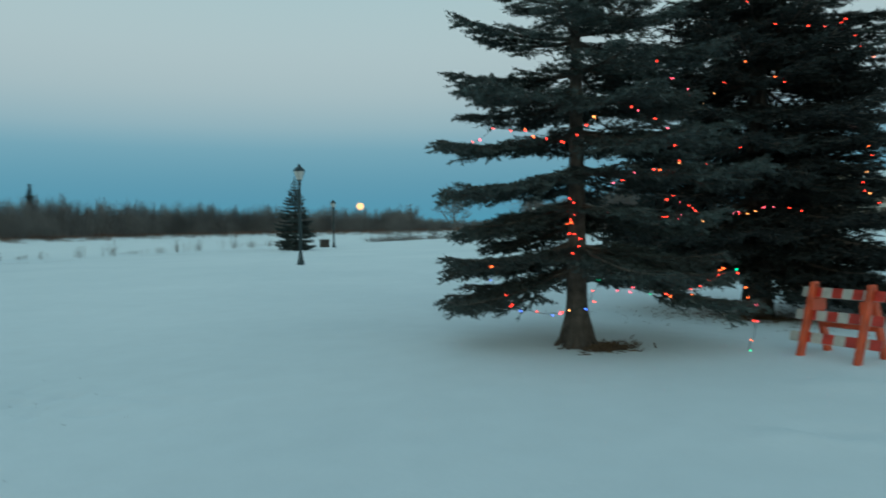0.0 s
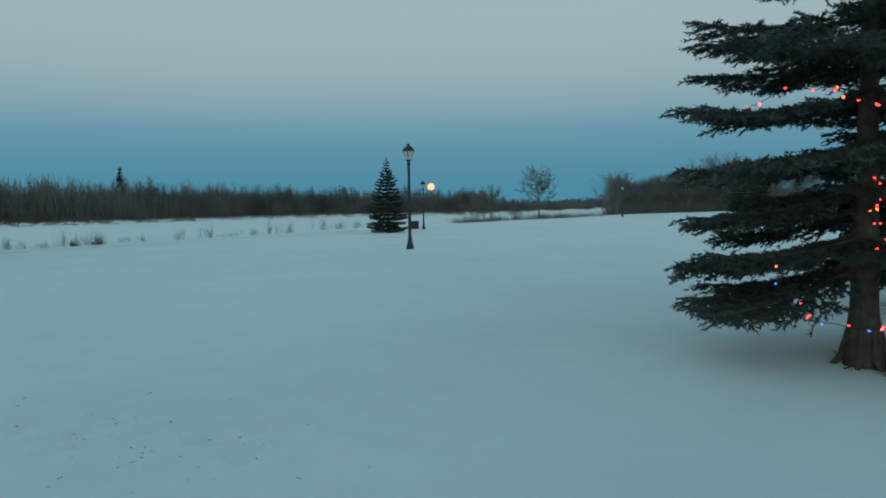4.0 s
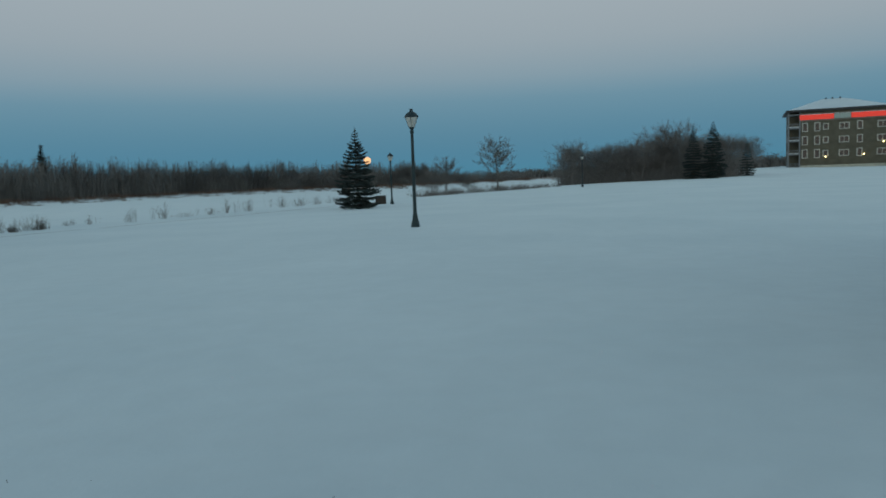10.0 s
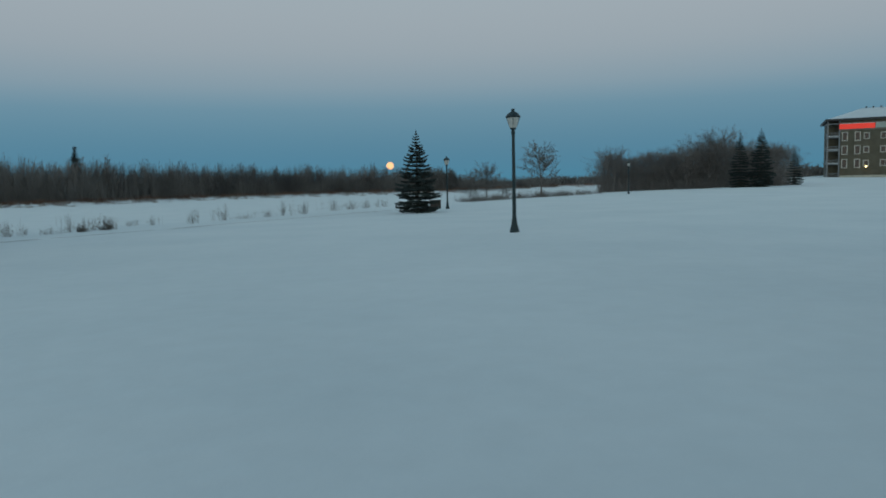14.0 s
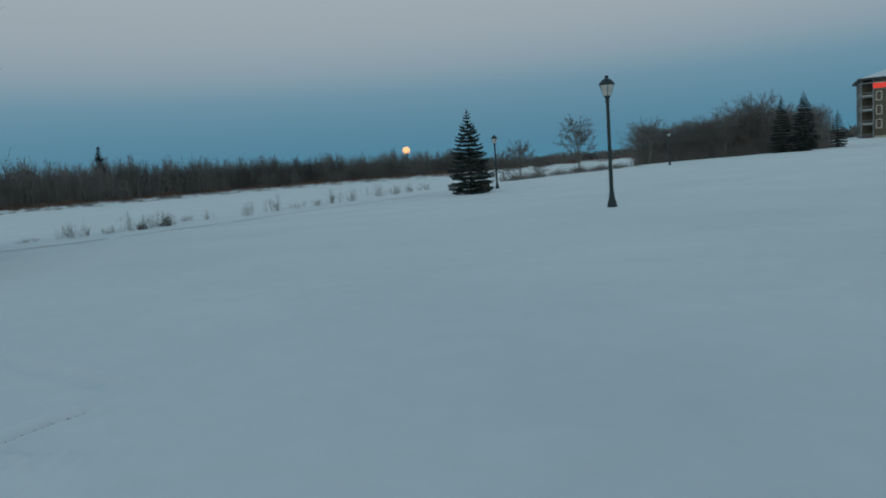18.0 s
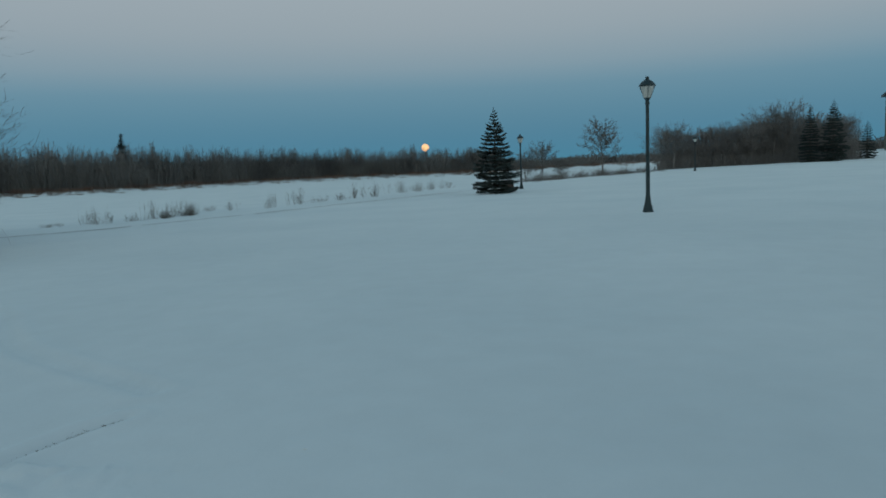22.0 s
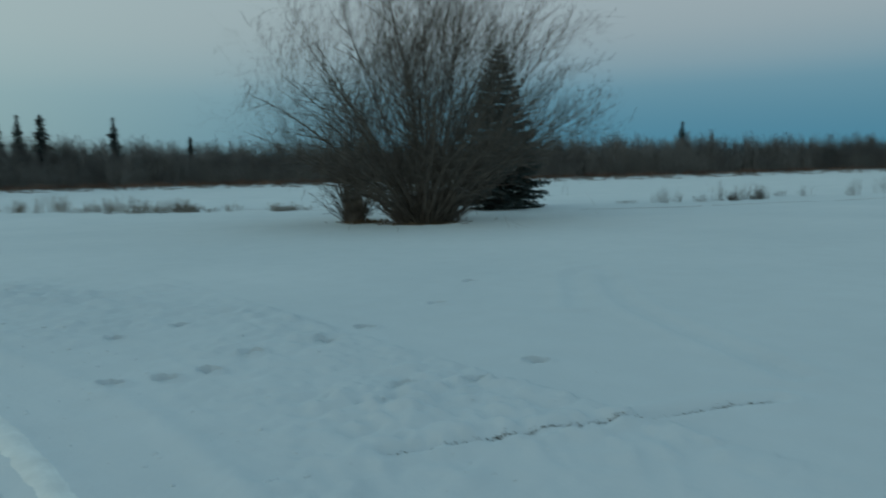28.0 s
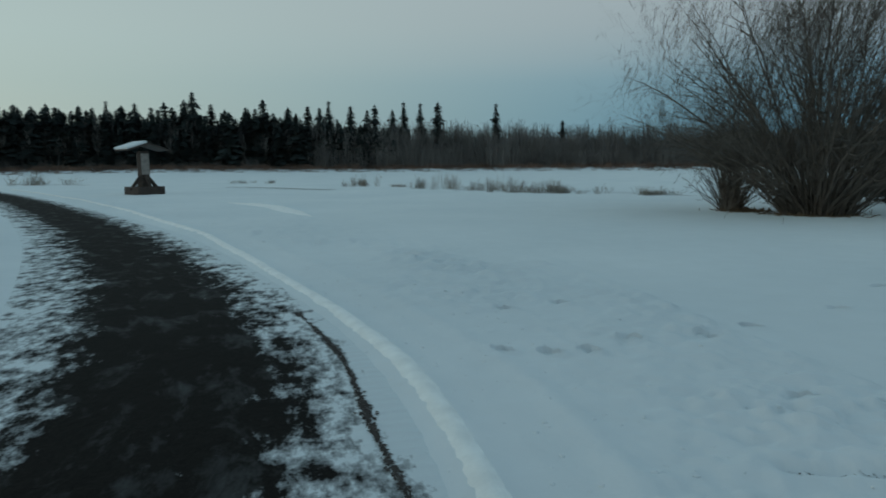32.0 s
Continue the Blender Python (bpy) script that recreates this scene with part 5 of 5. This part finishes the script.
light_string(hung([(-34, 1.86, 1.0), (-22, 1.66, 1.0), (-8, 1.62, 1.0), (6, 1.70, 0.95), (18, 1.66, 1.0)], *T2), REDS, 10, 0.15)
light_string(hung([(-30, 2.15, 0.9), (-16, 2.45, 0.9), (-4, 2.6, 0.9), (2, 2.7, 0.9)], *T2), REDS, 11, 0.22)
light_string(hung([(36, 2.75, 0.95), (46, 2.4, 1.0), (38, 1.95, 1.0), (50, 1.7, 1.0)], *T2), REDS, 12, 0.22)
light_string(hung([(8, 4.2, 0.8), (22, 4.1, 0.85), (40, 4.2, 0.85), (52, 3.7, 0.9)], *T2), REDS, 13, 0.3)
light_string(hung([(-34, 3.4, 0.85), (-22, 3.2, 0.9), (-8, 3.75, 0.85), (14, 3.3, 0.9)], *T2), REDS, 14, 0.3)
light_string(hung([(-14, 5.0, 0.7), (-8, 4.5, 0.75), (10, 4.9, 0.7)], *T2), REDS, 15, 0.3)


# ---- bench box by the young spruce ----
px, py = -11.95, 53.4
root = thing("storage_box", pose(px, py, ground_z(px, py) - 0.02, 0, 0, 12), "dark wooden bin with a lid standing in snow", "bin")
part("body", (box(0.72, 0.6, 0.55, 0, 0, 0.29, 0.02), WOOD), root)
part("lid", (box(0.78, 0.66, 0.05, 0, 0, 0.59, 0.012), WOOD), root)
part("panel", (box(0.5, 0.02, 0.38, 0.02, -0.306, 0.3, 0.006), WOOD), root)


# ---- roofed notice post by the road ----
def notice_post(x, y, turn):
    root = thing("notice_post", pose(x, y, ground_z(x, y) - 0.03, 0, 0, turn), "roofed wooden notice post on a timber box with diagonal braces", "notice board")
    for w, l, ox, oy in ((1.42, 0.12, 0, -0.65), (1.42, 0.12, 0, 0.65), (0.12, 1.18, -0.65, 0), (0.12, 1.18, 0.65, 0)):
        part("base_beam", (box(w, l, 0.42, ox, oy, 0.21, 0.02), WOOD), root)
    part("post", (box(0.44, 0.38, 2.1, 0, 0, 1.15, 0.02), WOOD), root)
    part("board", (box(0.42, 0.03, 1.05, 0.0, -0.205, 1.55, 0.008), PANEL), root, "pale weathered notice board")
    part("board", (box(0.42, 0.03, 1.05, 0.0, 0.205, 1.55, 0.008), PANEL), root, "pale weathered notice board")
    for a in range(4):
        m = Matrix.Rotation(a * math.pi / 2, 4, "Z") @ Matrix.Translation((0.44, 0, 0.62)) @ Matrix.Rotation(radians(-38), 4, "Y")
        part("brace", (box(0.15, 0.13, 0.95, 0, 0, 0, 0.012, None, m), WOOD), root)
    for s in (-1, 1):
        m = Matrix.Translation((s * 0.54, 0, 2.40)) @ Matrix.Rotation(s * radians(17), 4, "Y")
        sl = part("roof_slope", (box(1.17, 1.34, 0.07, 0, 0, 0, 0.01, None, m), WOOD), root)
        if s > 0:
            part("snow_cover", (box(1.13, 1.30, 0.13, 0.02, 0, 0.095, 0.04, None, m), SNOW), sl, "layer of snow on the roof")


notice_post(-48.4, -2.6, -50)


# ---- hotel block on the rise ----
def hotel(x, y, z, turn):
    root = thing("apartment_block", pose(x, y, z, 0, 0, turn), "four-storey olive block with a snowy hip roof and red sign band", "building")
    W, D, H = 21.3, 17.0, 14.3
    w0 = 2.3                                     # balcony bay at the near corner
    part("foundation", (box(W - w0, D, 1.3, w0 + (W - w0) / 2, D / 2, 0.15, 0.02), CONCRETE), root, "pale concrete footing")
    part("wall", (box(W - w0 - 0.1, D - 0.1, H - 0.8, w0 + (W - w0) / 2, D / 2, 0.8 + (H - 0.8) / 2), SIDING), root)
    part("wall", (box(w0 + 0.1, D - 3.0, H - 0.1, w0 / 2 + 0.02, 3.0 + (D - 3.0) / 2, (H - 0.1) / 2), SIDING), root, "recessed wall behind the balconies")
    bm = bmesh.new()
    for k in range(28):                          # overlapping siding boards
        box(W - w0 - 0.06, 0.05, 0.10, w0 + (W - w0) / 2, 0.036, 1.2 + k * 0.46, 0, bm, None)
    part("siding", (bm, SIDING), root)
    bm = bmesh.new()
    e, ridge = 0.9, 3.1
    vs = [bm.verts.new(v) for v in ((-e, -e, H), (W + e, -e, H), (W + e, D + e, H), (-e, D + e, H), (W * 0.36, D * 0.5, H + ridge), (W * 0.6, D * 0.5, H + ridge))]
    for f in ((0, 1, 5, 4), (1, 2, 5), (2, 3, 4, 5), (3, 0, 4), (3, 2, 1, 0)):
        bm.faces.new([vs[i] for i in f])
    part("roof", (bm, SNOW), root, "snow-covered hip roof")
    bm = bmesh.new()
    for sx, sy, ox, oy in ((W + 2 * e + 0.1, 0.1, W / 2, -e), (W + 2 * e + 0.1, 0.1, W / 2, D + e), (0.1, D + 2 * e - 0.1, -e, D / 2), (0.1, D + 2 * e - 0.1, W + e, D / 2)):
        box(sx, sy, 0.5, ox, oy, H - 0.12, 0, bm)
    part("fascia", (bm, FASCIA), root)
    part("soffit", (box(W + 1.6, D + 1.6, 0.12, W / 2, D / 2, H - 0.22), FASCIA), root)
    for cx in (W * 0.40, W * 0.47, W * 0.55):
        part("roof_vent", (box(0.35, 0.35, 0.5, cx, D * 0.5, H + ridge + 0.1, 0.03), FASCIA), root)
    part("sign_back", (box(W - 2.0, 0.2, 1.9, 2.0 + (W - 2.0) / 2, -0.06, H - 1.75), SIDING2), root)
    for a, b, m, lab in ((2.1, 9.5, REDSIGN, "glowing red sign strip"), (13.2, 21.3, REDSIGN, "glowing red sign strip"), (9.6, 13.1, GREYSIGN, "pale grey sign panel")):
        part("sign_panel", (box(b - a, 0.22, 1.2, (a + b) / 2, -0.22, H - 1.75, 0.02), m), root, lab)
        for k in range(3):
            part("snow_cap", (box((b - a) / 3 - 0.25, 0.3, 0.14, a + (b - a) * (k + 0.5) / 3, -0.24, H - 1.1, 0.05), SNOW), root, "patch of snow on the sign")
    for row in range(3):
        zc = 3.65 + 3.25 * row
        for cx, w, n, h in ((3.3, 1.0, 1, 1.9), (6.0, 1.0, 1, 1.9), (7.85, 0.95, 1, 1.25), (11.8, 1.9, 2, 1.3), (15.1, 0.95, 1, 1.7), (19.8, 1.9, 2, 1.3)):
            win = part("window", (box(w + 0.3, 0.12, h + 0.3, cx, -0.03, zc, 0.01), TRIM), root, "pale-trimmed window with dark glass")
            for i in range(n):
                part("pane", (box(w / n - 0.12, 0.06, h - 0.08, cx + (i - (n - 1) / 2) * w / n, -0.085, zc), PANE), win)
    for fl in range(5):
        z0 = 0.3 + 3.25 * fl
        bal = part("balcony", (box(w0 + 0.5, 6.0, 0.25, w0 / 2 - 0.25, 2.8, z0, 0.02), BALCONY), root)
        if fl < 4:
            for k in range(10):
                part("baluster", (box(0.06, 0.05, 0.95, -0.4 + k * (w0 + 0.3) / 9, -0.15, z0 + 0.55), BALCONY), bal)
            part("railing", (box(w0 + 0.4, 0.08, 0.09, w0 / 2 - 0.2, -0.15, z0 + 1.05), BALCONY), bal)
            part("railing", (box(0.07, 6.0, 0.07, -0.42, 2.8, z0 + 1.05), BALCONY), bal)
            part("side_screen", (box(0.06, 6.0, 0.75, -0.42, 2.8, z0 + 0.6), BALCONY), bal)
            if fl:
                part("snow_cap", (box(w0 + 0.2, 1.1, 0.30, w0 / 2 - 0.2, 0.45, z0 + 0.27, 0.08), SNOW), bal, "drift of snow on the balcony floor")
    for px_, py_ in ((-0.35, -0.1), (-0.35, 5.7), (w0 - 0.15, -0.1)):
        part("column", (box(0.28, 0.28, H - 0.5, px_, py_, H / 2 - 0.1, 0.02), BALCONY), root)
    for cx, cz in ((7.85, 2.7), (16.0, 3.0), (20.0, 5.8)):
        part("wall_light", (lathe([(0.03, 0), (0.15, 0.04), (0.17, 0.14), (0.13, 0.22), (0.04, 0.26)], 10), WALLLIGHT), root, "lit yellow wall light", Matrix.Translation((cx, -0.3, cz)))
    return root


def wing(x, y, z, turn):
    root = thing("building_wing", pose(x, y, z, 0, 0, turn), "lower tan wing with a snowy roof beside the block", "building")
    H = 11.4
    part("wall", (box(26, 14, H, 13, 7, H / 2), SIDING2), root)
    bm = bmesh.new()
    vs = [bm.verts.new(v) for v in ((-0.3, -0.8, H), (26.8, -0.8, H), (26.8, 14.8, H), (-0.3, 14.8, H), (-0.3, 7, H + 2.2), (22, 7, H + 2.2))]
    for f in ((0, 1, 5, 4), (1, 2, 5), (2, 3, 4, 5), (3, 0, 4), (3, 2, 1, 0)):
        bm.faces.new([vs[i] for i in f])
    part("roof", (bm, SNOW), root, "snow-covered roof")
    part("fascia", (box(27.2, 15.7, 0.35, 13.2, 7, H - 0.2), FASCIA), root)
    can = part("canopy", (box(5.5, 4, 1.9, 2.2, -2.2, 7.0, 0.05), TRIM), root, "pale entrance bay")
    part("canopy_snow", (box(5.6, 4.1, 0.3, 2.2, -2.2, 8.1, 0.08), SNOW), can, "snow on the bay roof")
    part("porch", (box(8, 4, 1.0, 5.5, -2.6, 4.3, 0.05), TRIM), root, "pale porch roof")
    for cx in (1.8, 5.5, 9.2):
        part("porch_post", (box(0.3, 0.3, 3.9, cx, -4.3, 1.9), TRIM), root)
    for row in range(3):
        for k in range(6):
            w = part("window", (box(1.5, 0.1, 1.6, 8 + k * 3.2, -0.02, 3.4 + row * 3.25), TRIM), root)
            part("pane", (box(1.25, 0.06, 1.35, 8 + k * 3.2, -0.07, 3.4 + row * 3.25), PANE), w)


def hedge(x, y, length, turn, seed):
    """Dark clipped shrubs in a row before the building."""
    rs = np.random.RandomState(seed)
    n = 2600
    p = rs.uniform(-0.5, 0.5, (n, 3)) * np.array([length, 1.8, 2.0]) + np.array([0, 0, 1.0])
    p[:, 2] *= 0.8 + 0.2 * np.sin(p[:, 0] * 2.4)
    d = rs.normal(size=(n, 3)) * 0.28
    e = rs.normal(size=(n, 3)) * 0.16
    ob = new("evergreen_hedge", tri_mesh("hedge", np.stack([p, p + d, p + e], 1), NEEDLE_FAR))
    ob.matrix_basis = pose(x, y, float(land([x], [y])[0]) - 0.2, 0, 0, turn)
    tagged(ob, "dark evergreen shrubs along the foot of the building", "hedge")


BX, BY, BT = 70.4, 187.0, -19.0
bz = float(land([BX + 8], [BY])[0]) - 0.3
hotel(BX, BY, bz, BT)
wing(BX + 21.6, BY - 3.4, bz, BT)
hedge(BX + 22.0, BY - 12.5, 7.5, BT, 4)
hedge(BX + 31.0, BY - 15.5, 9.0, BT, 5)

# ---- moon ----
bm = bmesh.new()
bmesh.ops.create_uvsphere(bm, u_segments=40, v_segments=24, radius=15.5)
me = bpy.data.meshes.new("moon")
bm.to_mesh(me)
bm.free()
me.materials.append(MOON)
me.polygons.foreach_set("use_smooth", [True] * len(me.polygons))
moon = tagged(new("moon", me), "full orange moon low over the far woods", "moon")
moon.location = (-520.6, 3000.0, 87.4)


# ---- weeds ----
def tuft(seed, n, spread, lean):
    """Thin dead stalks in uneven clumps, some branched."""
    rs = np.random.RandomState(seed)
    out = []
    hubs = [(rs.normal(0, spread * 0.6), rs.normal(0, spread * 0.6), rs.uniform(0.35, 1.0)) for _ in range(6)]
    for _ in range(n):
        hx, hy, hh = hubs[rs.randint(6)]
        p = np.array([hx + rs.normal(0, spread * 0.16), hy + rs.normal(0, spread * 0.16), -0.05])
        q = p + np.array([rs.normal(0, lean), rs.normal(0, lean), hh * rs.uniform(0.3, 1.0)])
        out.append((p, q, 0.005, 0.002))
        for _ in range(rs.randint(0, 3)):
            f = rs.uniform(0.4, 0.9)
            out.append((p + (q - p) * f, p + (q - p) * f + np.array([rs.normal(0, 0.12), rs.normal(0, 0.12), rs.uniform(0.05, 0.2)]), 0.003, 0.002))
    return out


TUFTS = [tri_mesh("weed_tuft", sticks(tuft(90 + k, 46, 0.6, 0.16), 0.005), WEED) for k in range(4)]
DARK_TUFTS = [tri_mesh("weed_tuft", sticks(tuft(190 + k, 170, 0.5, 0.2), 0.007), CRUST) for k in range(2)]
GRASSES = [tri_mesh("grass_tuft", sticks(tuft(95 + k, 130, 1.0, 0.16), 0.006), GRASS) for k in range(4)]
rg = random.Random(21)


def weed(b, d, h, w, meshes, label, name="weed_tuft"):
    x, y = polar(b, d)
    ob = new(name, rg.choice(meshes))
    ob.matrix_basis = pose(x, y, ground_z(x, y), 0, 0, rg.uniform(0, 360)) @ Matrix.Diagonal((w * 1.4, w * 1.4, h * 1.3, 1))
    tagged(ob, label, "weeds", "weeds on the bank")


for b, d, h, w in ((29.5, 32.4, 0.7, 0.4), (28.2, 33.6, 0.95, 0.5), (27.6, 33.6, 0.8, 0.4), (37.0, 31.4, 0.2, 0.6), (34.8, 31.5, 0.6, 0.35), (34.1, 30.8, 0.75, 0.35), (33.5, 31.6, 0.4, 0.25), (32.2, 31.5, 0.35, 0.2), (31.4, 31.5, 0.4, 0.3), (30.6, 32.5, 0.75, 0.3), (26.1, 37.1, 0.4, 0.4), (24.7, 37.0, 0.45, 0.3),
                   (21.6, 37.0, 0.95, 0.4), (19.7, 39.2, 0.95, 0.55), (18.4, 40.8, 0.25, 0.6), (16.6, 42.2, 0.4, 0.7), (15.1, 44.0, 0.95, 0.55), (13.8, 45.3, 0.95, 0.65), (11.7, 50.8, 0.8, 0.75), (10.2, 52.0, 0.75, 0.8), (9.3, 55.4, 0.8, 0.7), (8.2, 58, 0.6, 0.8)):
    weed(b, d, h, w, TUFTS, "dead weed stalks poking through the snow")
for b, d, h, w in ((29.6, 32.3, 0.35, 0.3), (27.9, 33.4, 0.5, 0.34)):
    weed(b, d, h, w, DARK_TUFTS, "dense dark tuft of dead weeds on the snowy bank")
for b, d, h, w in ((95.1, 62, 0.3, 0.7), (92.9, 60, 0.3, 0.5), (86.5, 47, 0.7, 0.5), (85.6, 47, 0.85, 0.55), (81.3, 41, 0.7, 0.5), (79.6, 39.5, 0.75, 0.7), (76.9, 37.5, 0.4, 0.6), (74.6, 36, 0.7, 0.6), (73.5, 35, 0.55, 0.8), (72.4, 34.5, 0.6, 0.9), (71.4, 34, 0.55, 0.8), (70.4, 33.5, 0.35, 0.6),
                   (63.6, 32.6, 0.4, 0.6), (62.7, 32.6, 0.4, 0.7), (83, 45, 0.25, 0.6), (109, 70, 1.0, 1.6)):
    weed(b, d, h, w, GRASSES, "clump of pale dry grass in the snow", "grass_tuft")
places = []
for i in range(420):
    b = rg.uniform(-8.8, 1.8)
    x, y = polar(b, rg.uniform(64, 77) + max(0, -b) * 2.6)
    h = rg.uniform(0.3, 1.25) * (0.6 + 0.4 * math.sin(b * 4))
    places.append((rg.randrange(3), x, y, float(land([x], [y])[0]) - 0.05, rg.uniform(0, 6.3), h * 2.2, max(0.2, h)))
kinds = [thicket(88 + k, 24, 0.25) for k in range(3)]
tagged(new("bank_brush", tri_mesh("bank_brush", scatter(kinds, places, 0.0040), BIRCH)), "low leafless grey brush at the edge of the bank", "brush", kind="stuff")

# crumbled snow thrown up along the windrow
def snow_clods(n, seed):
    rs = np.random.RandomState(seed)
    bm = bmesh.new()
    bmesh.ops.create_icosphere(bm, subdivisions=1, radius=1.0)
    base = np.array([[v.co[:] for v in f.verts] for f in bm.faces])
    bm.free()
    k = rs.randint(14, len(RIDGE_LINE) - 215, n)
    off = rs.gamma(1.4, 0.55, n) + 0.10
    x, y = RIDGE_LINE[k, 0] + rs.normal(0, 0.2, n) + off * 0.25, RIDGE_LINE[k, 1] + off
    near = rs.rand(n) < 0.25
    y[near] = RIDGE_LINE[k, 1][near] - rs.uniform(0.08, 0.4, near.sum())
    z = land(x, y) + detail(x, y)
    r = 0.007 + 0.014 * rs.rand(n) ** 2
    tri = base[None] * (r[:, None, None, None] * rs.uniform(0.7, 1.3, (n, 1, 1, 3)))
    tri[..., 2] *= 0.4
    tri += np.stack([x, y, z], 1)[:, None, None, :]
    tagged(new("snow_clods", tri_mesh("snow_clods", tri.reshape(-1, 3, 3), SNOW)), "crumbled lumps of snow beside the road", "snow", kind="stuff")


snow_clods(2400, 8)

# litter of needles and bark on the snow under the first spruce, and grass round the willow
def litter(name, cx, cy, r, n, seed, mat, label, size=0.03, squash=1.0):
    rs = np.random.RandomState(seed)
    a, d = rs.uniform(0, math.tau, n), r * 0.62 * np.abs(rs.normal(size=n))
    x, y = cx + np.cos(a) * d, cy + np.sin(a) * d * squash
    z = land(x, y) + detail(x, y)
    p = np.stack([x, y, z + 0.004], 1)
    way = rs.normal(size=(n, 3)) * np.array([1, 1, 0.55])
    way /= np.linalg.norm(way, axis=1)[:, None]
    ln = size * rs.uniform(0.4, 1.5, n)
    tagged(new(name, tri_mesh(name, tubes(p - way * ln[:, None], p + way * ln[:, None], ln * 0.12, ln * 0.08, 3), mat)), label, "litter", kind="stuff")


litter("needle_litter", 1.34, 8.10, 0.36, 520, 3, LITTER, "brown needles and bark fallen round the trunk", 0.014)
# real debris, strewn wide so its brown also paints the shade under the tree
litter("needle_litter", 4.4, 11.4, 1.5, 2600, 13, LITTER, "brown needles and twigs under the dark spruce, also darkening the snow as its shade", 0.03)
litter("trunk_grass", 1.42, 8.12, 0.33, 420, 4, LITTER, "dry brown grass heaped at the foot of the spruce", 0.06)
litter("willow_litter", -26.4, 18.3, 0.95, 1200, 5, DRYLEAF, "dry grass and leaves round the willow stems", 0.10)
litter("bush_litter", -27.9, 17.3, 0.6, 500, 15, DRYLEAF, "dry grass round the willow bush", 0.09)
litter("bark_crumbs", -4.2, 5.6, 2.2, 46, 6, SPECK, "dark crumbs of bark on the snow", 0.013)
crumbs("bark_bits", curve_points([(-6.6, 6.8), (-5.4, 6.2), (-4.5, 6.1), (-3.9, 6.0), (-3.2, 5.7)], 0.1), 0.28, 60, 0.010, 0.006, SPECK, "dark bits of bark scattered on scuffed snow", "bark", 9, 0.6)
